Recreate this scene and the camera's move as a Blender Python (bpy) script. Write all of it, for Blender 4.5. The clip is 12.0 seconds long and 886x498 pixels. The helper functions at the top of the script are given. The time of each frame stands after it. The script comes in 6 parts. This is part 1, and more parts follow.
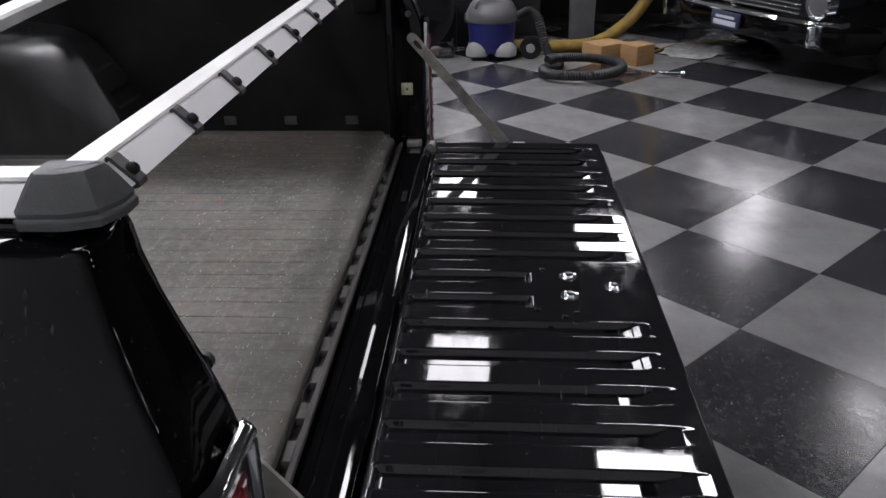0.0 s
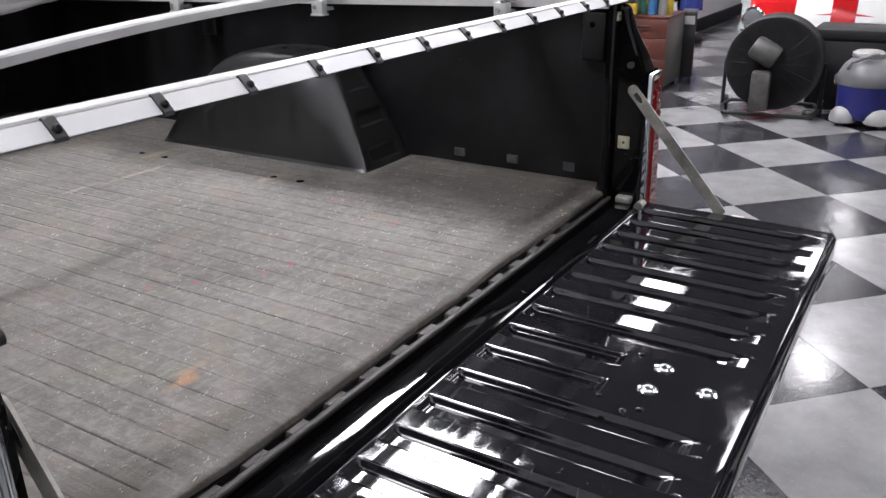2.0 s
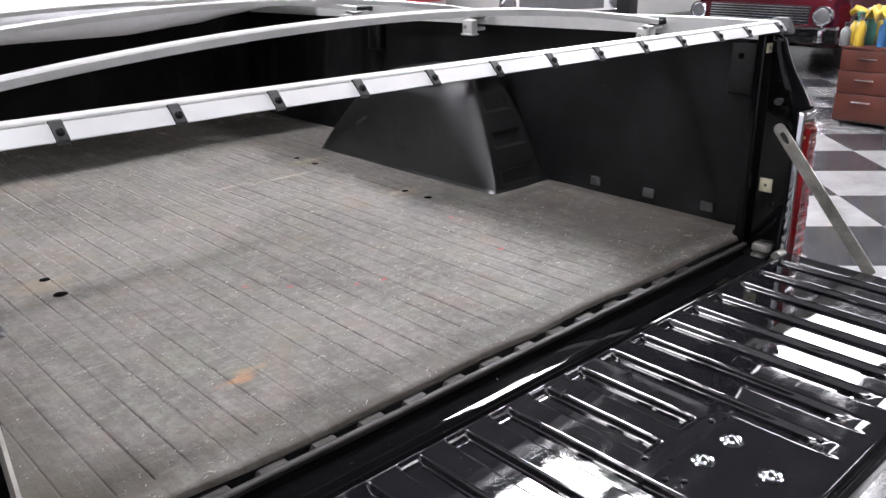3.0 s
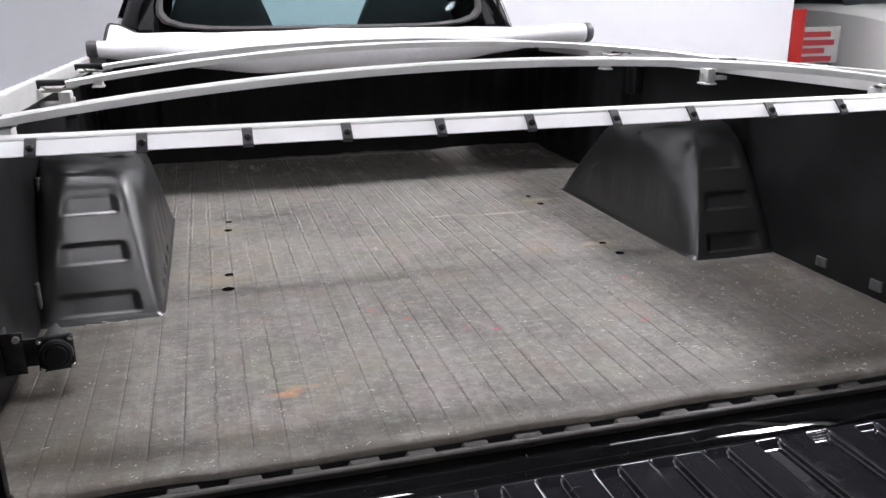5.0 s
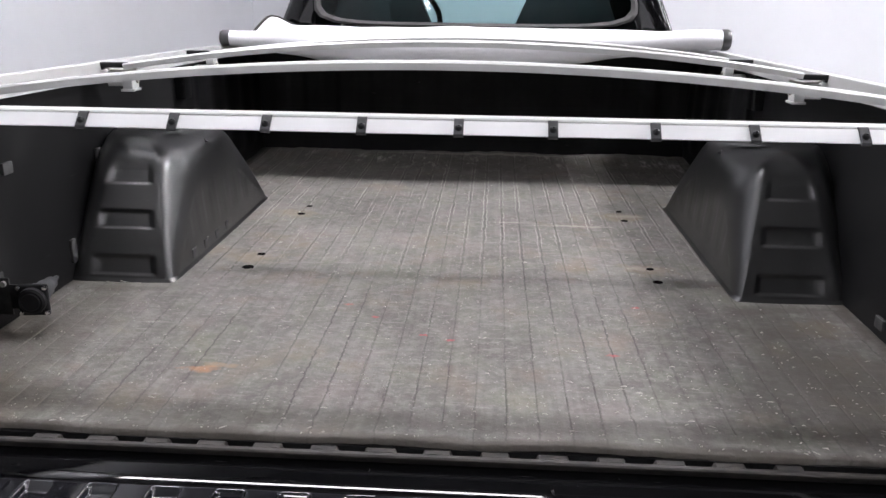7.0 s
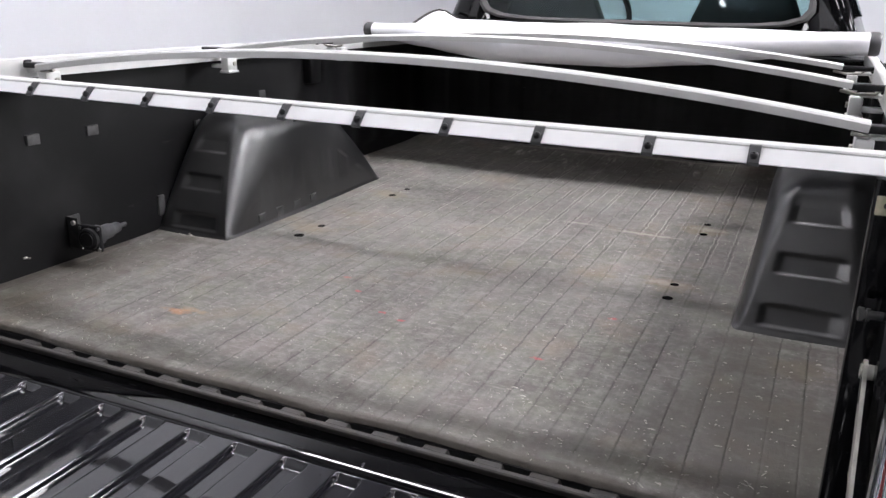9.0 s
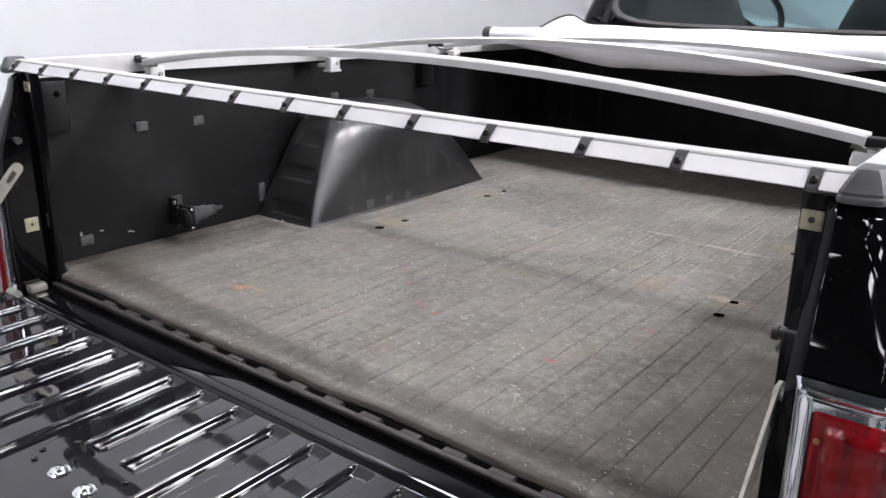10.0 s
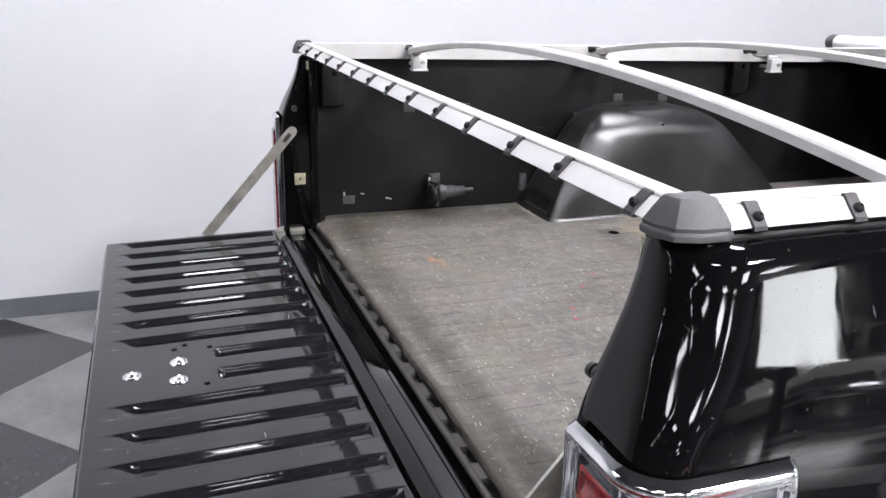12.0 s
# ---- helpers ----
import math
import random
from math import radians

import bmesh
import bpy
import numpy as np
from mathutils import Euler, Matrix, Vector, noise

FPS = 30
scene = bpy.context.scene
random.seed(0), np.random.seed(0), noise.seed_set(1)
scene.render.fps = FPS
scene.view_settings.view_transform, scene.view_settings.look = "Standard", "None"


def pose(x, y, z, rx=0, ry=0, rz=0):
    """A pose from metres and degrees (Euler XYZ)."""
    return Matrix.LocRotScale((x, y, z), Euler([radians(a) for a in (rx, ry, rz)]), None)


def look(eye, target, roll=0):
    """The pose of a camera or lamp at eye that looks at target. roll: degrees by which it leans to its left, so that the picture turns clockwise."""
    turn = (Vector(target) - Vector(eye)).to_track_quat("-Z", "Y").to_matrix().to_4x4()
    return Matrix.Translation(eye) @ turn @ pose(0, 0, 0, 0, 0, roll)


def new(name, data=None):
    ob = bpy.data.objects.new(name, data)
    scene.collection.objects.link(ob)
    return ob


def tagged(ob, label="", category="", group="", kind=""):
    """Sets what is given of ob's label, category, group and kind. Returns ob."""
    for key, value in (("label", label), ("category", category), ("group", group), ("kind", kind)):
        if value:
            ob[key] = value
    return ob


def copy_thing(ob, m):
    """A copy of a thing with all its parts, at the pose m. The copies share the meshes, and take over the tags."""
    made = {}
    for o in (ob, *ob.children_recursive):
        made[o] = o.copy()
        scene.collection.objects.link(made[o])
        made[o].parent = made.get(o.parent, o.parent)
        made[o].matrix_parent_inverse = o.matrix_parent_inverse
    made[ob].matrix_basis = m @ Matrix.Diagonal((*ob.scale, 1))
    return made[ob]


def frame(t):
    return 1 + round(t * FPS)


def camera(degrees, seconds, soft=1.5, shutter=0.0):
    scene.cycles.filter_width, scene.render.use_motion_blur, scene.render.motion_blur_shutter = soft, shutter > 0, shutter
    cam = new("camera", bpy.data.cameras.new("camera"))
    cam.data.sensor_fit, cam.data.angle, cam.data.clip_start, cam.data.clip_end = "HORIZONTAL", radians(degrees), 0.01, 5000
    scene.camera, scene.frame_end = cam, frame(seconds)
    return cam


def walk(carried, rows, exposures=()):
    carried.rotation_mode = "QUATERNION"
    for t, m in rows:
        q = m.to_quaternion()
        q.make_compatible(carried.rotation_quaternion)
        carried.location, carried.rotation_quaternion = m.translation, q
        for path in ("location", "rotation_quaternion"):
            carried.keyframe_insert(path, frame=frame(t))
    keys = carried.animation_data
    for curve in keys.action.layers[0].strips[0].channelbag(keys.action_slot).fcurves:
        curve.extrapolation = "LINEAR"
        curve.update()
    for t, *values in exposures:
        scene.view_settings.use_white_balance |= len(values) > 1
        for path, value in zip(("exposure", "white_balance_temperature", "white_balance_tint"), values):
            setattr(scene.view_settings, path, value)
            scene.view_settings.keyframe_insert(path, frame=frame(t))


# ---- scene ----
cam = camera(56.8, 12.0)
PATH = [
    (0, (-1.321, -0.264, 1.374), (0.489, -0.143, 0.533), -1.4),
    (0.5, (-1.3, -0.37, 1.369), (0.487, -0.031, 0.539), -1.3),
    (1, (-1.262, -0.486, 1.369), (0.494, 0.047, 0.572), -1.4),
    (1.5, (-1.206, -0.605, 1.367), (0.485, 0.144, 0.605), -1.2),
    (2, (-1.144, -0.703, 1.365), (0.441, 0.27, 0.63), -1.0),
    (2.5, (-1.067, -0.78, 1.365), (0.396, 0.397, 0.677), -0.8),
    (3, (-0.975, -0.851, 1.364), (0.316, 0.513, 0.676), -0.4),
    (3.5, (-0.885, -0.928, 1.364), (0.209, 0.613, 0.709), -0.4),
    (3.7, (-0.846, -0.957, 1.36), (0.171, 0.642, 0.719), -0.3),
    (5.3, (-0.42, -1.08, 1.373), (-0.028, 0.787, 0.773), -0.0),
    (5.5, (-0.37, -1.093, 1.371), (-0.062, 0.79, 0.772), 0.4),
    (6, (-0.227, -1.112, 1.369), (-0.045, 0.786, 0.768), 0.6),
    (6.5, (-0.06, -1.102, 1.371), (-0.02, 0.804, 0.767), 0.6),
    (7, (0.09, -1.085, 1.371), (-0.022, 0.818, 0.766), 0.7),
    (7.5, (0.253, -1.086, 1.372), (-0.028, 0.799, 0.767), 0.8),
    (7.7, (0.315, -1.085, 1.376), (-0.021, 0.79, 0.768), 0.85),
    (9.3, (0.832, -0.956, 1.38), (-0.086, 0.709, 0.762), 0.75),
    (9.5, (0.89, -0.936, 1.376), (-0.112, 0.682, 0.763), 0.7),
    (10, (1.016, -0.87, 1.378), (-0.156, 0.629, 0.763), 0.7),
    (10.5, (1.143, -0.774, 1.377), (-0.209, 0.567, 0.765), 0.7),
    (11, (1.258, -0.664, 1.377), (-0.279, 0.459, 0.762), 0.8),
    (11.5, (1.347, -0.542, 1.377), (-0.319, 0.378, 0.761), 0.9),
    (12, (1.394, -0.403, 1.374), (-0.396, 0.235, 0.752), 1.1),
]
EXPOSURES = [(0, -1.16), (0.5, -0.9), (1, -0.56), (1.5, -0.32), (2, -0.14), (2.5, 0.03), (3, 0.1), (5.5, 0.08), (10.5, 0.08), (12, 0.19)]
walk(cam, [(t, look(eye, target, roll)) for t, eye, target, roll in PATH], EXPOSURES)

# ---- world, light and exposure ----
world = bpy.data.worlds.new("shop_air")
scene.world = world
world.use_nodes = True
world.node_tree.nodes["Background"].inputs[0].default_value = (0.75, 0.8, 0.9, 1)
world.node_tree.nodes["Background"].inputs[1].default_value = 0.05
scene.view_settings.exposure = 0.0
KEY = 130.0        # radiance of the big booth light
BACK = 22.0       # radiance of the booth light behind the truck
SECOND = 56.0      # radiance of the booth lights beside the tailgate
STRIP = 47.0       # radiance of the long booth light over the bed
LAMP = 25.0        # radiance of the other ceiling panels
TUBE = 26.0        # radiance of the slim fixtures towards the back of the shop
DAYLIGHT = 0.4     # radiance of the glazed openings


# ---- materials ----
def make(name, base, rough=0.5, metal=0.0, vary=0.0, scale=8.0, bump=0.0, bump_scale=60.0, coat=0.0, second=None,
         rough_vary=0.0, stretch=(1, 1, 1), spec=0.5, detail=6.0, dist=0.01):
    """A surface with variation at two scales, in real-world size."""
    m = bpy.data.materials.new(name)
    m.use_nodes = True
    nt = m.node_tree
    b = nt.nodes["Principled BSDF"]
    b.inputs["Base Color"].default_value = (*base, 1)
    b.inputs["Roughness"].default_value = rough
    b.inputs["Metallic"].default_value = metal
    b.inputs["Coat Weight"].default_value = coat
    b.inputs["Coat Roughness"].default_value = 0.03
    b.inputs["Specular IOR Level"].default_value = spec
    tc = nt.nodes.new("ShaderNodeTexCoord")
    mp = nt.nodes.new("ShaderNodeMapping")
    mp.inputs["Scale"].default_value = stretch
    nt.links.new(tc.outputs["Object"], mp.inputs[0])
    if vary or rough_vary or second:
        n1 = nt.nodes.new("ShaderNodeTexNoise")
        n1.inputs["Scale"].default_value = scale
        n1.inputs["Detail"].default_value = detail
        n1.inputs["Roughness"].default_value = 0.6
        nt.links.new(mp.outputs[0], n1.inputs["Vector"])
        if vary or second:
            ramp = nt.nodes.new("ShaderNodeValToRGB")
            dark = tuple(c * (1 - vary) for c in base)
            light = second or tuple(min(1, c * (1 + vary)) for c in base)
            ramp.color_ramp.elements[0].position, ramp.color_ramp.elements[1].position = 0.32, 0.7
            ramp.color_ramp.elements[0].color = (*dark, 1)
            ramp.color_ramp.elements[1].color = (*light, 1)
            nt.links.new(n1.outputs["Fac"], ramp.inputs[0])
            nt.links.new(ramp.outputs[0], b.inputs["Base Color"])
        if rough_vary:
            mr = nt.nodes.new("ShaderNodeMapRange")
            mr.inputs["To Min"].default_value = max(0.0, rough - rough_vary)
            mr.inputs["To Max"].default_value = min(1.0, rough + rough_vary)
            nt.links.new(n1.outputs["Fac"], mr.inputs["Value"])
            nt.links.new(mr.outputs[0], b.inputs["Roughness"])
    if bump:
        n2 = nt.nodes.new("ShaderNodeTexNoise")
        n2.inputs["Scale"].default_value = bump_scale
        n2.inputs["Detail"].default_value = 4
        nt.links.new(mp.outputs[0], n2.inputs["Vector"])
        bp = nt.nodes.new("ShaderNodeBump")
        bp.inputs["Strength"].default_value = bump
        bp.inputs["Distance"].default_value = dist
        nt.links.new(n2.outputs["Fac"], bp.inputs["Height"])
        nt.links.new(bp.outputs[0], b.inputs["Normal"])
    return m


def glow(name, colour, strength):
    m = bpy.data.materials.new(name)
    m.use_nodes = True
    b = m.node_tree.nodes["Principled BSDF"]
    b.inputs["Base Color"].default_value = (0.8, 0.8, 0.8, 1)
    b.inputs["Emission Color"].default_value = (*colour, 1)
    b.inputs["Emission Strength"].default_value = strength
    return m


def clear(name, colour):
    """Thin clear glazing: tinted pass-through with a mirror gloss."""
    m = bpy.data.materials.new(name)
    m.use_nodes = True
    nt = m.node_tree
    nt.nodes.remove(nt.nodes["Principled BSDF"])
    see, gloss, mix = nt.nodes.new("ShaderNodeBsdfTransparent"), nt.nodes.new("ShaderNodeBsdfGlossy"), nt.nodes.new("ShaderNodeMixShader")
    see.inputs[0].default_value = (*colour, 1)
    gloss.inputs["Roughness"].default_value = 0.02
    fres = nt.nodes.new("ShaderNodeFresnel")
    fres.inputs[0].default_value = 1.45
    nt.links.new(fres.outputs[0], mix.inputs[0])
    nt.links.new(see.outputs[0], mix.inputs[1])
    nt.links.new(gloss.outputs[0], mix.inputs[2])
    nt.links.new(mix.outputs[0], nt.nodes["Material Output"].inputs[0])
    return m


def node_mix(nt, fac, a, b_, blend="MIX"):
    n = nt.nodes.new("ShaderNodeMix")
    n.data_type, n.blend_type = "RGBA", blend
    for src, k in ((fac, 0), (a, 6), (b_, 7)):
        if isinstance(src, (int, float)):
            n.inputs[k].default_value = src
        elif isinstance(src, tuple):
            n.inputs[k].default_value = (*src, 1)
        else:
            nt.links.new(src, n.inputs[k])
    return n.outputs[2]


def node_noise(nt, vec, scale, detail=5.0, rough=0.6):
    n = nt.nodes.new("ShaderNodeTexNoise")
    n.inputs["Scale"].default_value, n.inputs["Detail"].default_value, n.inputs["Roughness"].default_value = scale, detail, rough
    nt.links.new(vec, n.inputs["Vector"])
    return n.outputs["Fac"]


def node_map(nt, value, a, b_, c=0.0, d=1.0):
    n = nt.nodes.new("ShaderNodeMapRange")
    for k, v in zip((1, 2, 3, 4), (a, b_, c, d)):
        n.inputs[k].default_value = v
    nt.links.new(value, n.inputs[0])
    return n.outputs[0]


def node_math(nt, op, a, b_=0.0):
    n = nt.nodes.new("ShaderNodeMath")
    n.operation = op
    for src, k in ((a, 0), (b_, 1)):
        if isinstance(src, (int, float)):
            n.inputs[k].default_value = src
        else:
            nt.links.new(src, n.inputs[k])
    return n.outputs[0]


def node_scaled(nt, vec, scale):
    n = nt.nodes.new("ShaderNodeMapping")
    n.inputs["Scale"].default_value = scale
    nt.links.new(vec, n.inputs[0])
    return n.outputs[0]


def rubber_mat_material():
    """Worn grey rubber: dusty, scratched along and across, with an orange stain and red paint specks."""
    m = make("worn_mat_rubber", (0.1, 0.096, 0.088), 0.72)
    nt = m.node_tree
    b = nt.nodes["Principled BSDF"]
    tc = nt.nodes.new("ShaderNodeTexCoord").outputs["Object"]
    big = node_noise(nt, tc, 3.2, 6, 0.65)
    fine = node_noise(nt, tc, 45, 5, 0.7)
    along = node_noise(nt, node_scaled(nt, tc, (60, 2.5, 60)), 1.0, 4, 0.6)
    across = node_noise(nt, node_scaled(nt, tc, (14, 110, 60)), 1.0, 3, 0.6)
    tint = node_noise(nt, tc, 10, 3, 0.55)
    patch = node_noise(nt, node_scaled(nt, tc, (5, 2.2, 5)), 1.0, 6, 0.7)
    col = node_mix(nt, node_map(nt, big, 0.3, 0.72), (0.08, 0.074, 0.066), (0.142, 0.135, 0.124))
    col = node_mix(nt, node_map(nt, tint, 0.5, 0.68, 0, 0.5), col, (0.125, 0.128, 0.092))
    col = node_mix(nt, node_map(nt, tint, 0.48, 0.32, 0, 0.42), col, (0.15, 0.115, 0.112))
    col = node_mix(nt, node_map(nt, patch, 0.48, 0.64, 0, 0.6), col, (0.066, 0.06, 0.054))
    col = node_mix(nt, node_map(nt, fine, 0.45, 0.7, 0, 0.55), col, (0.225, 0.215, 0.2))
    col = node_mix(nt, node_map(nt, along, 0.5, 0.8, 0, 0.28), col, (0.247, 0.240, 0.221))
    col = node_mix(nt, node_map(nt, across, 0.6, 0.8, 0, 0.5), col, (0.32, 0.31, 0.29))
    grit = node_noise(nt, tc, 170, 2, 0.6)
    col = node_mix(nt, node_map(nt, grit, 0.68, 0.74, 0, 0.6), col, (0.42, 0.41, 0.38))
    rusty = node_noise(nt, tc, 6.5, 4, 0.6)
    col = node_mix(nt, node_map(nt, rusty, 0.55, 0.75, 0, 0.45), col, (0.14, 0.092, 0.05))
    # dried cracks either side of the grooves, towards the cab
    sep = nt.nodes.new("ShaderNodeSeparateXYZ")
    nt.links.new(tc, sep.inputs[0])
    wander = node_map(nt, node_noise(nt, tc, 34, 5, 0.7), 0.3, 0.7, -0.0035, 0.0035)
    lattice = node_math(nt, "PINGPONG", node_math(nt, "DIVIDE", node_math(nt, "ADD", node_math(nt, "ADD", sep.outputs[0], 5.632), wander), 0.0505), 0.5)
    ridge = node_map(nt, node_math(nt, "ABSOLUTE", node_math(nt, "SUBTRACT", lattice, 0.11)), 0.03, 0.008)
    ragged_ = node_map(nt, node_noise(nt, node_scaled(nt, tc, (30, 4, 30)), 1.0, 5, 0.7), 0.47, 0.58, 0, 0.8)
    ridge = node_math(nt, "MULTIPLY", node_math(nt, "MULTIPLY", ridge, ragged_), node_map(nt, sep.outputs[1], 0.65, 1.3))
    col = node_mix(nt, ridge, col, (0.4, 0.385, 0.35))
    # groove lines darkened in the colour, unevenly, so that they read deeper
    groove_shade = node_map(nt, node_noise(nt, node_scaled(nt, tc, (9, 2.2, 9)), 1.0, 4, 0.6), 0.38, 0.62, 0.08, 0.75)
    col = node_mix(nt, node_math(nt, "MULTIPLY", node_map(nt, lattice, 0.045, 0.02), groove_shade), col, (0.03, 0.028, 0.024))
    flecks = nt.nodes.new("ShaderNodeTexVoronoi")
    flecks.inputs["Scale"].default_value = 1.0
    nt.links.new(node_scaled(nt, tc, (75, 140, 75)), flecks.inputs["Vector"])
    few = node_map(nt, node_noise(nt, tc, 60, 2, 0.5), 0.585, 0.64)
    near_gate = node_map(nt, sep.outputs[1], 1.3, 0.3, 0.15, 0.5)
    bright_fleck = node_math(nt, "MULTIPLY", node_math(nt, "MULTIPLY", node_map(nt, flecks.outputs["Distance"], 0.2, 0.1), few), near_gate)
    chafe = node_math(nt, "MULTIPLY", node_map(nt, node_noise(nt, node_scaled(nt, tc, (38, 9, 38)), 1.0, 5, 0.7), 0.54, 0.64), node_map(nt, node_noise(nt, tc, 4.5, 3, 0.6), 0.42, 0.58))
    chafe = node_math(nt, "MULTIPLY", chafe, node_map(nt, node_math(nt, "ABSOLUTE", node_math(nt, "SUBTRACT", sep.outputs[1], 2.1)), 0.16, 0.05))
    col = node_mix(nt, chafe, col, (0.46, 0.44, 0.4))
    col = node_mix(nt, bright_fleck, col, (0.5, 0.49, 0.46))

    def spot(x, y, rx, ry, tint, amount, ragged=18.0, at=None):
        nonlocal col
        sub = nt.nodes.new("ShaderNodeVectorMath")
        sub.operation = "SUBTRACT"
        nt.links.new(tc, sub.inputs[0])
        sub.inputs[1].default_value = (x, y, 0.0)
        sc = node_scaled(nt, sub.outputs[0], (1 / rx, 1 / ry, 0))
        ln = nt.nodes.new("ShaderNodeVectorMath")
        ln.operation = "LENGTH"
        nt.links.new(sc, ln.inputs[0])
        wob = node_math(nt, "ADD", ln.outputs["Value"], node_map(nt, node_noise(nt, tc, ragged, 4, 0.7), 0.3, 0.7, -0.5, 0.5))
        col = node_mix(nt, node_map(nt, wob, 1.1, 0.5, 0, amount), col, tint)

    spot(-0.418, 0.214, 0.035, 0.016, (0.4, 0.17, 0.06), 0.5, 26)
    spot(-0.385, 0.232, 0.03, 0.011, (0.33, 0.2, 0.1), 0.35, 30)
    for x, y in ((-0.141, 0.483), (-0.207, 0.547), (0.02, 0.38), (-0.033, 0.4), (0.408, 0.58), (0.327, 0.333)):
        spot(x, y, 0.011, 0.006, (0.34, 0.045, 0.05), 0.7, 70)
    for x, y in ((-0.49, 1.28), (-0.5, 0.84), (0.48, 0.84), (0.48, 1.33), (-0.75, 0.12), (0.76, 0.5)):
        spot(x, y, 0.07, 0.05, (0.19, 0.15, 0.09), 0.45)
    # pale scrapes across the mat and along its front edge
    for x, y, rx, ry, amount in ((0.34, 1.22, 0.12, 0.01, 0.45), (0.16, 1.24, 0.07, 0.008, 0.4), (0.05, 2.225, 0.5, 0.016, 0.6), (0.47, 0.85, 0.05, 0.02, 0.35), (0.5, 1.34, 0.05, 0.02, 0.35)):
        spot(x, y, rx, ry, (0.36, 0.345, 0.3), amount, 55)
    # dirt trodden in along edges and round socket; side patches also paint wall shade
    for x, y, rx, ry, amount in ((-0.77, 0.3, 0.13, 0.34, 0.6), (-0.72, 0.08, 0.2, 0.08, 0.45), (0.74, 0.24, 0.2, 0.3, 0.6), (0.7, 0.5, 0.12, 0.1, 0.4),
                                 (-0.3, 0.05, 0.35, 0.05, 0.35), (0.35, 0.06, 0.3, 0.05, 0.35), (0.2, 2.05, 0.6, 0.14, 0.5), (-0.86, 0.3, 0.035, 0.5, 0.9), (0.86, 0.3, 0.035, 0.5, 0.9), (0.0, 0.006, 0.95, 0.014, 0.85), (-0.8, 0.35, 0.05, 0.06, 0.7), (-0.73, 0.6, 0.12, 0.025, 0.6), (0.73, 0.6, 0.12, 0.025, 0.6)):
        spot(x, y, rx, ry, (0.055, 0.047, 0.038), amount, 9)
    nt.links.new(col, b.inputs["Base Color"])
    nt.links.new(node_map(nt, big, 0.3, 0.7, 0.8, 0.6), b.inputs["Roughness"])
    bp = nt.nodes.new("ShaderNodeBump")
    bp.inputs["Strength"].default_value, bp.inputs["Distance"].default_value = 0.5, 0.004
    nt.links.new(node_math(nt, "ADD", node_math(nt, "ADD", fine, node_math(nt, "MULTIPLY", along, 0.6)), node_math(nt, "MULTIPLY", ridge, 0.8)), bp.inputs["Height"])
    nt.links.new(bp.outputs[0], b.inputs["Normal"])
    return m


def tile_material(name, base, chip, chip_amount):
    """Waxed vinyl tile: cloudy ground, scattered pale chips, scuffs in the wax."""
    m = make(name, base, 0.1, spec=0.72)
    nt = m.node_tree
    b = nt.nodes["Principled BSDF"]
    geo = nt.nodes.new("ShaderNodeNewGeometry").outputs["Position"]
    info = nt.nodes.new("ShaderNodeObjectInfo").outputs["Random"]
    cloud = node_noise(nt, geo, 5.0, 5, 0.6)
    chips = nt.nodes.new("ShaderNodeTexVoronoi")
    chips.inputs["Scale"].default_value = 55
    nt.links.new(node_scaled(nt, geo, (1, 1.7, 1)), chips.inputs["Vector"])
    col = node_mix(nt, node_map(nt, cloud, 0.3, 0.7), tuple(c * 0.82 for c in base), tuple(c * 1.2 for c in base))
    mottle = node_noise(nt, geo, 34, 6, 0.75)
    col = node_mix(nt, node_map(nt, mottle, 0.5, 0.72, 0, 0.16), col, chip)
    pick = node_math(nt, "MULTIPLY", node_map(nt, chips.outputs["Distance"], 0.24, 0.12), node_map(nt, node_noise(nt, geo, 30, 2), 0.55, 0.62, 0, chip_amount))
    col = node_mix(nt, pick, col, chip)
    shade = node_map(nt, info, 0, 1, 0.88, 1.12)
    hsv = nt.nodes.new("ShaderNodeHueSaturation")
    nt.links.new(col, hsv.inputs["Color"])
    nt.links.new(shade, hsv.inputs["Value"])
    nt.links.new(hsv.outputs[0], b.inputs["Base Color"])
    nt.links.new(node_map(nt, node_noise(nt, geo, 2.3, 6, 0.7), 0.3, 0.75, 0.1, 0.27), b.inputs["Roughness"])
    bp = nt.nodes.new("ShaderNodeBump")
    bp.inputs["Strength"].default_value, bp.inputs["Distance"].default_value = 0.2, 0.004
    nt.links.new(node_math(nt, "ADD", node_noise(nt, geo, 7, 3), node_math(nt, "MULTIPLY", node_noise(nt, node_scaled(nt, geo, (18, 60, 1)), 1.0, 3), 0.25)), bp.inputs["Height"])
    nt.links.new(bp.outputs[0], b.inputs["Normal"])
    return m


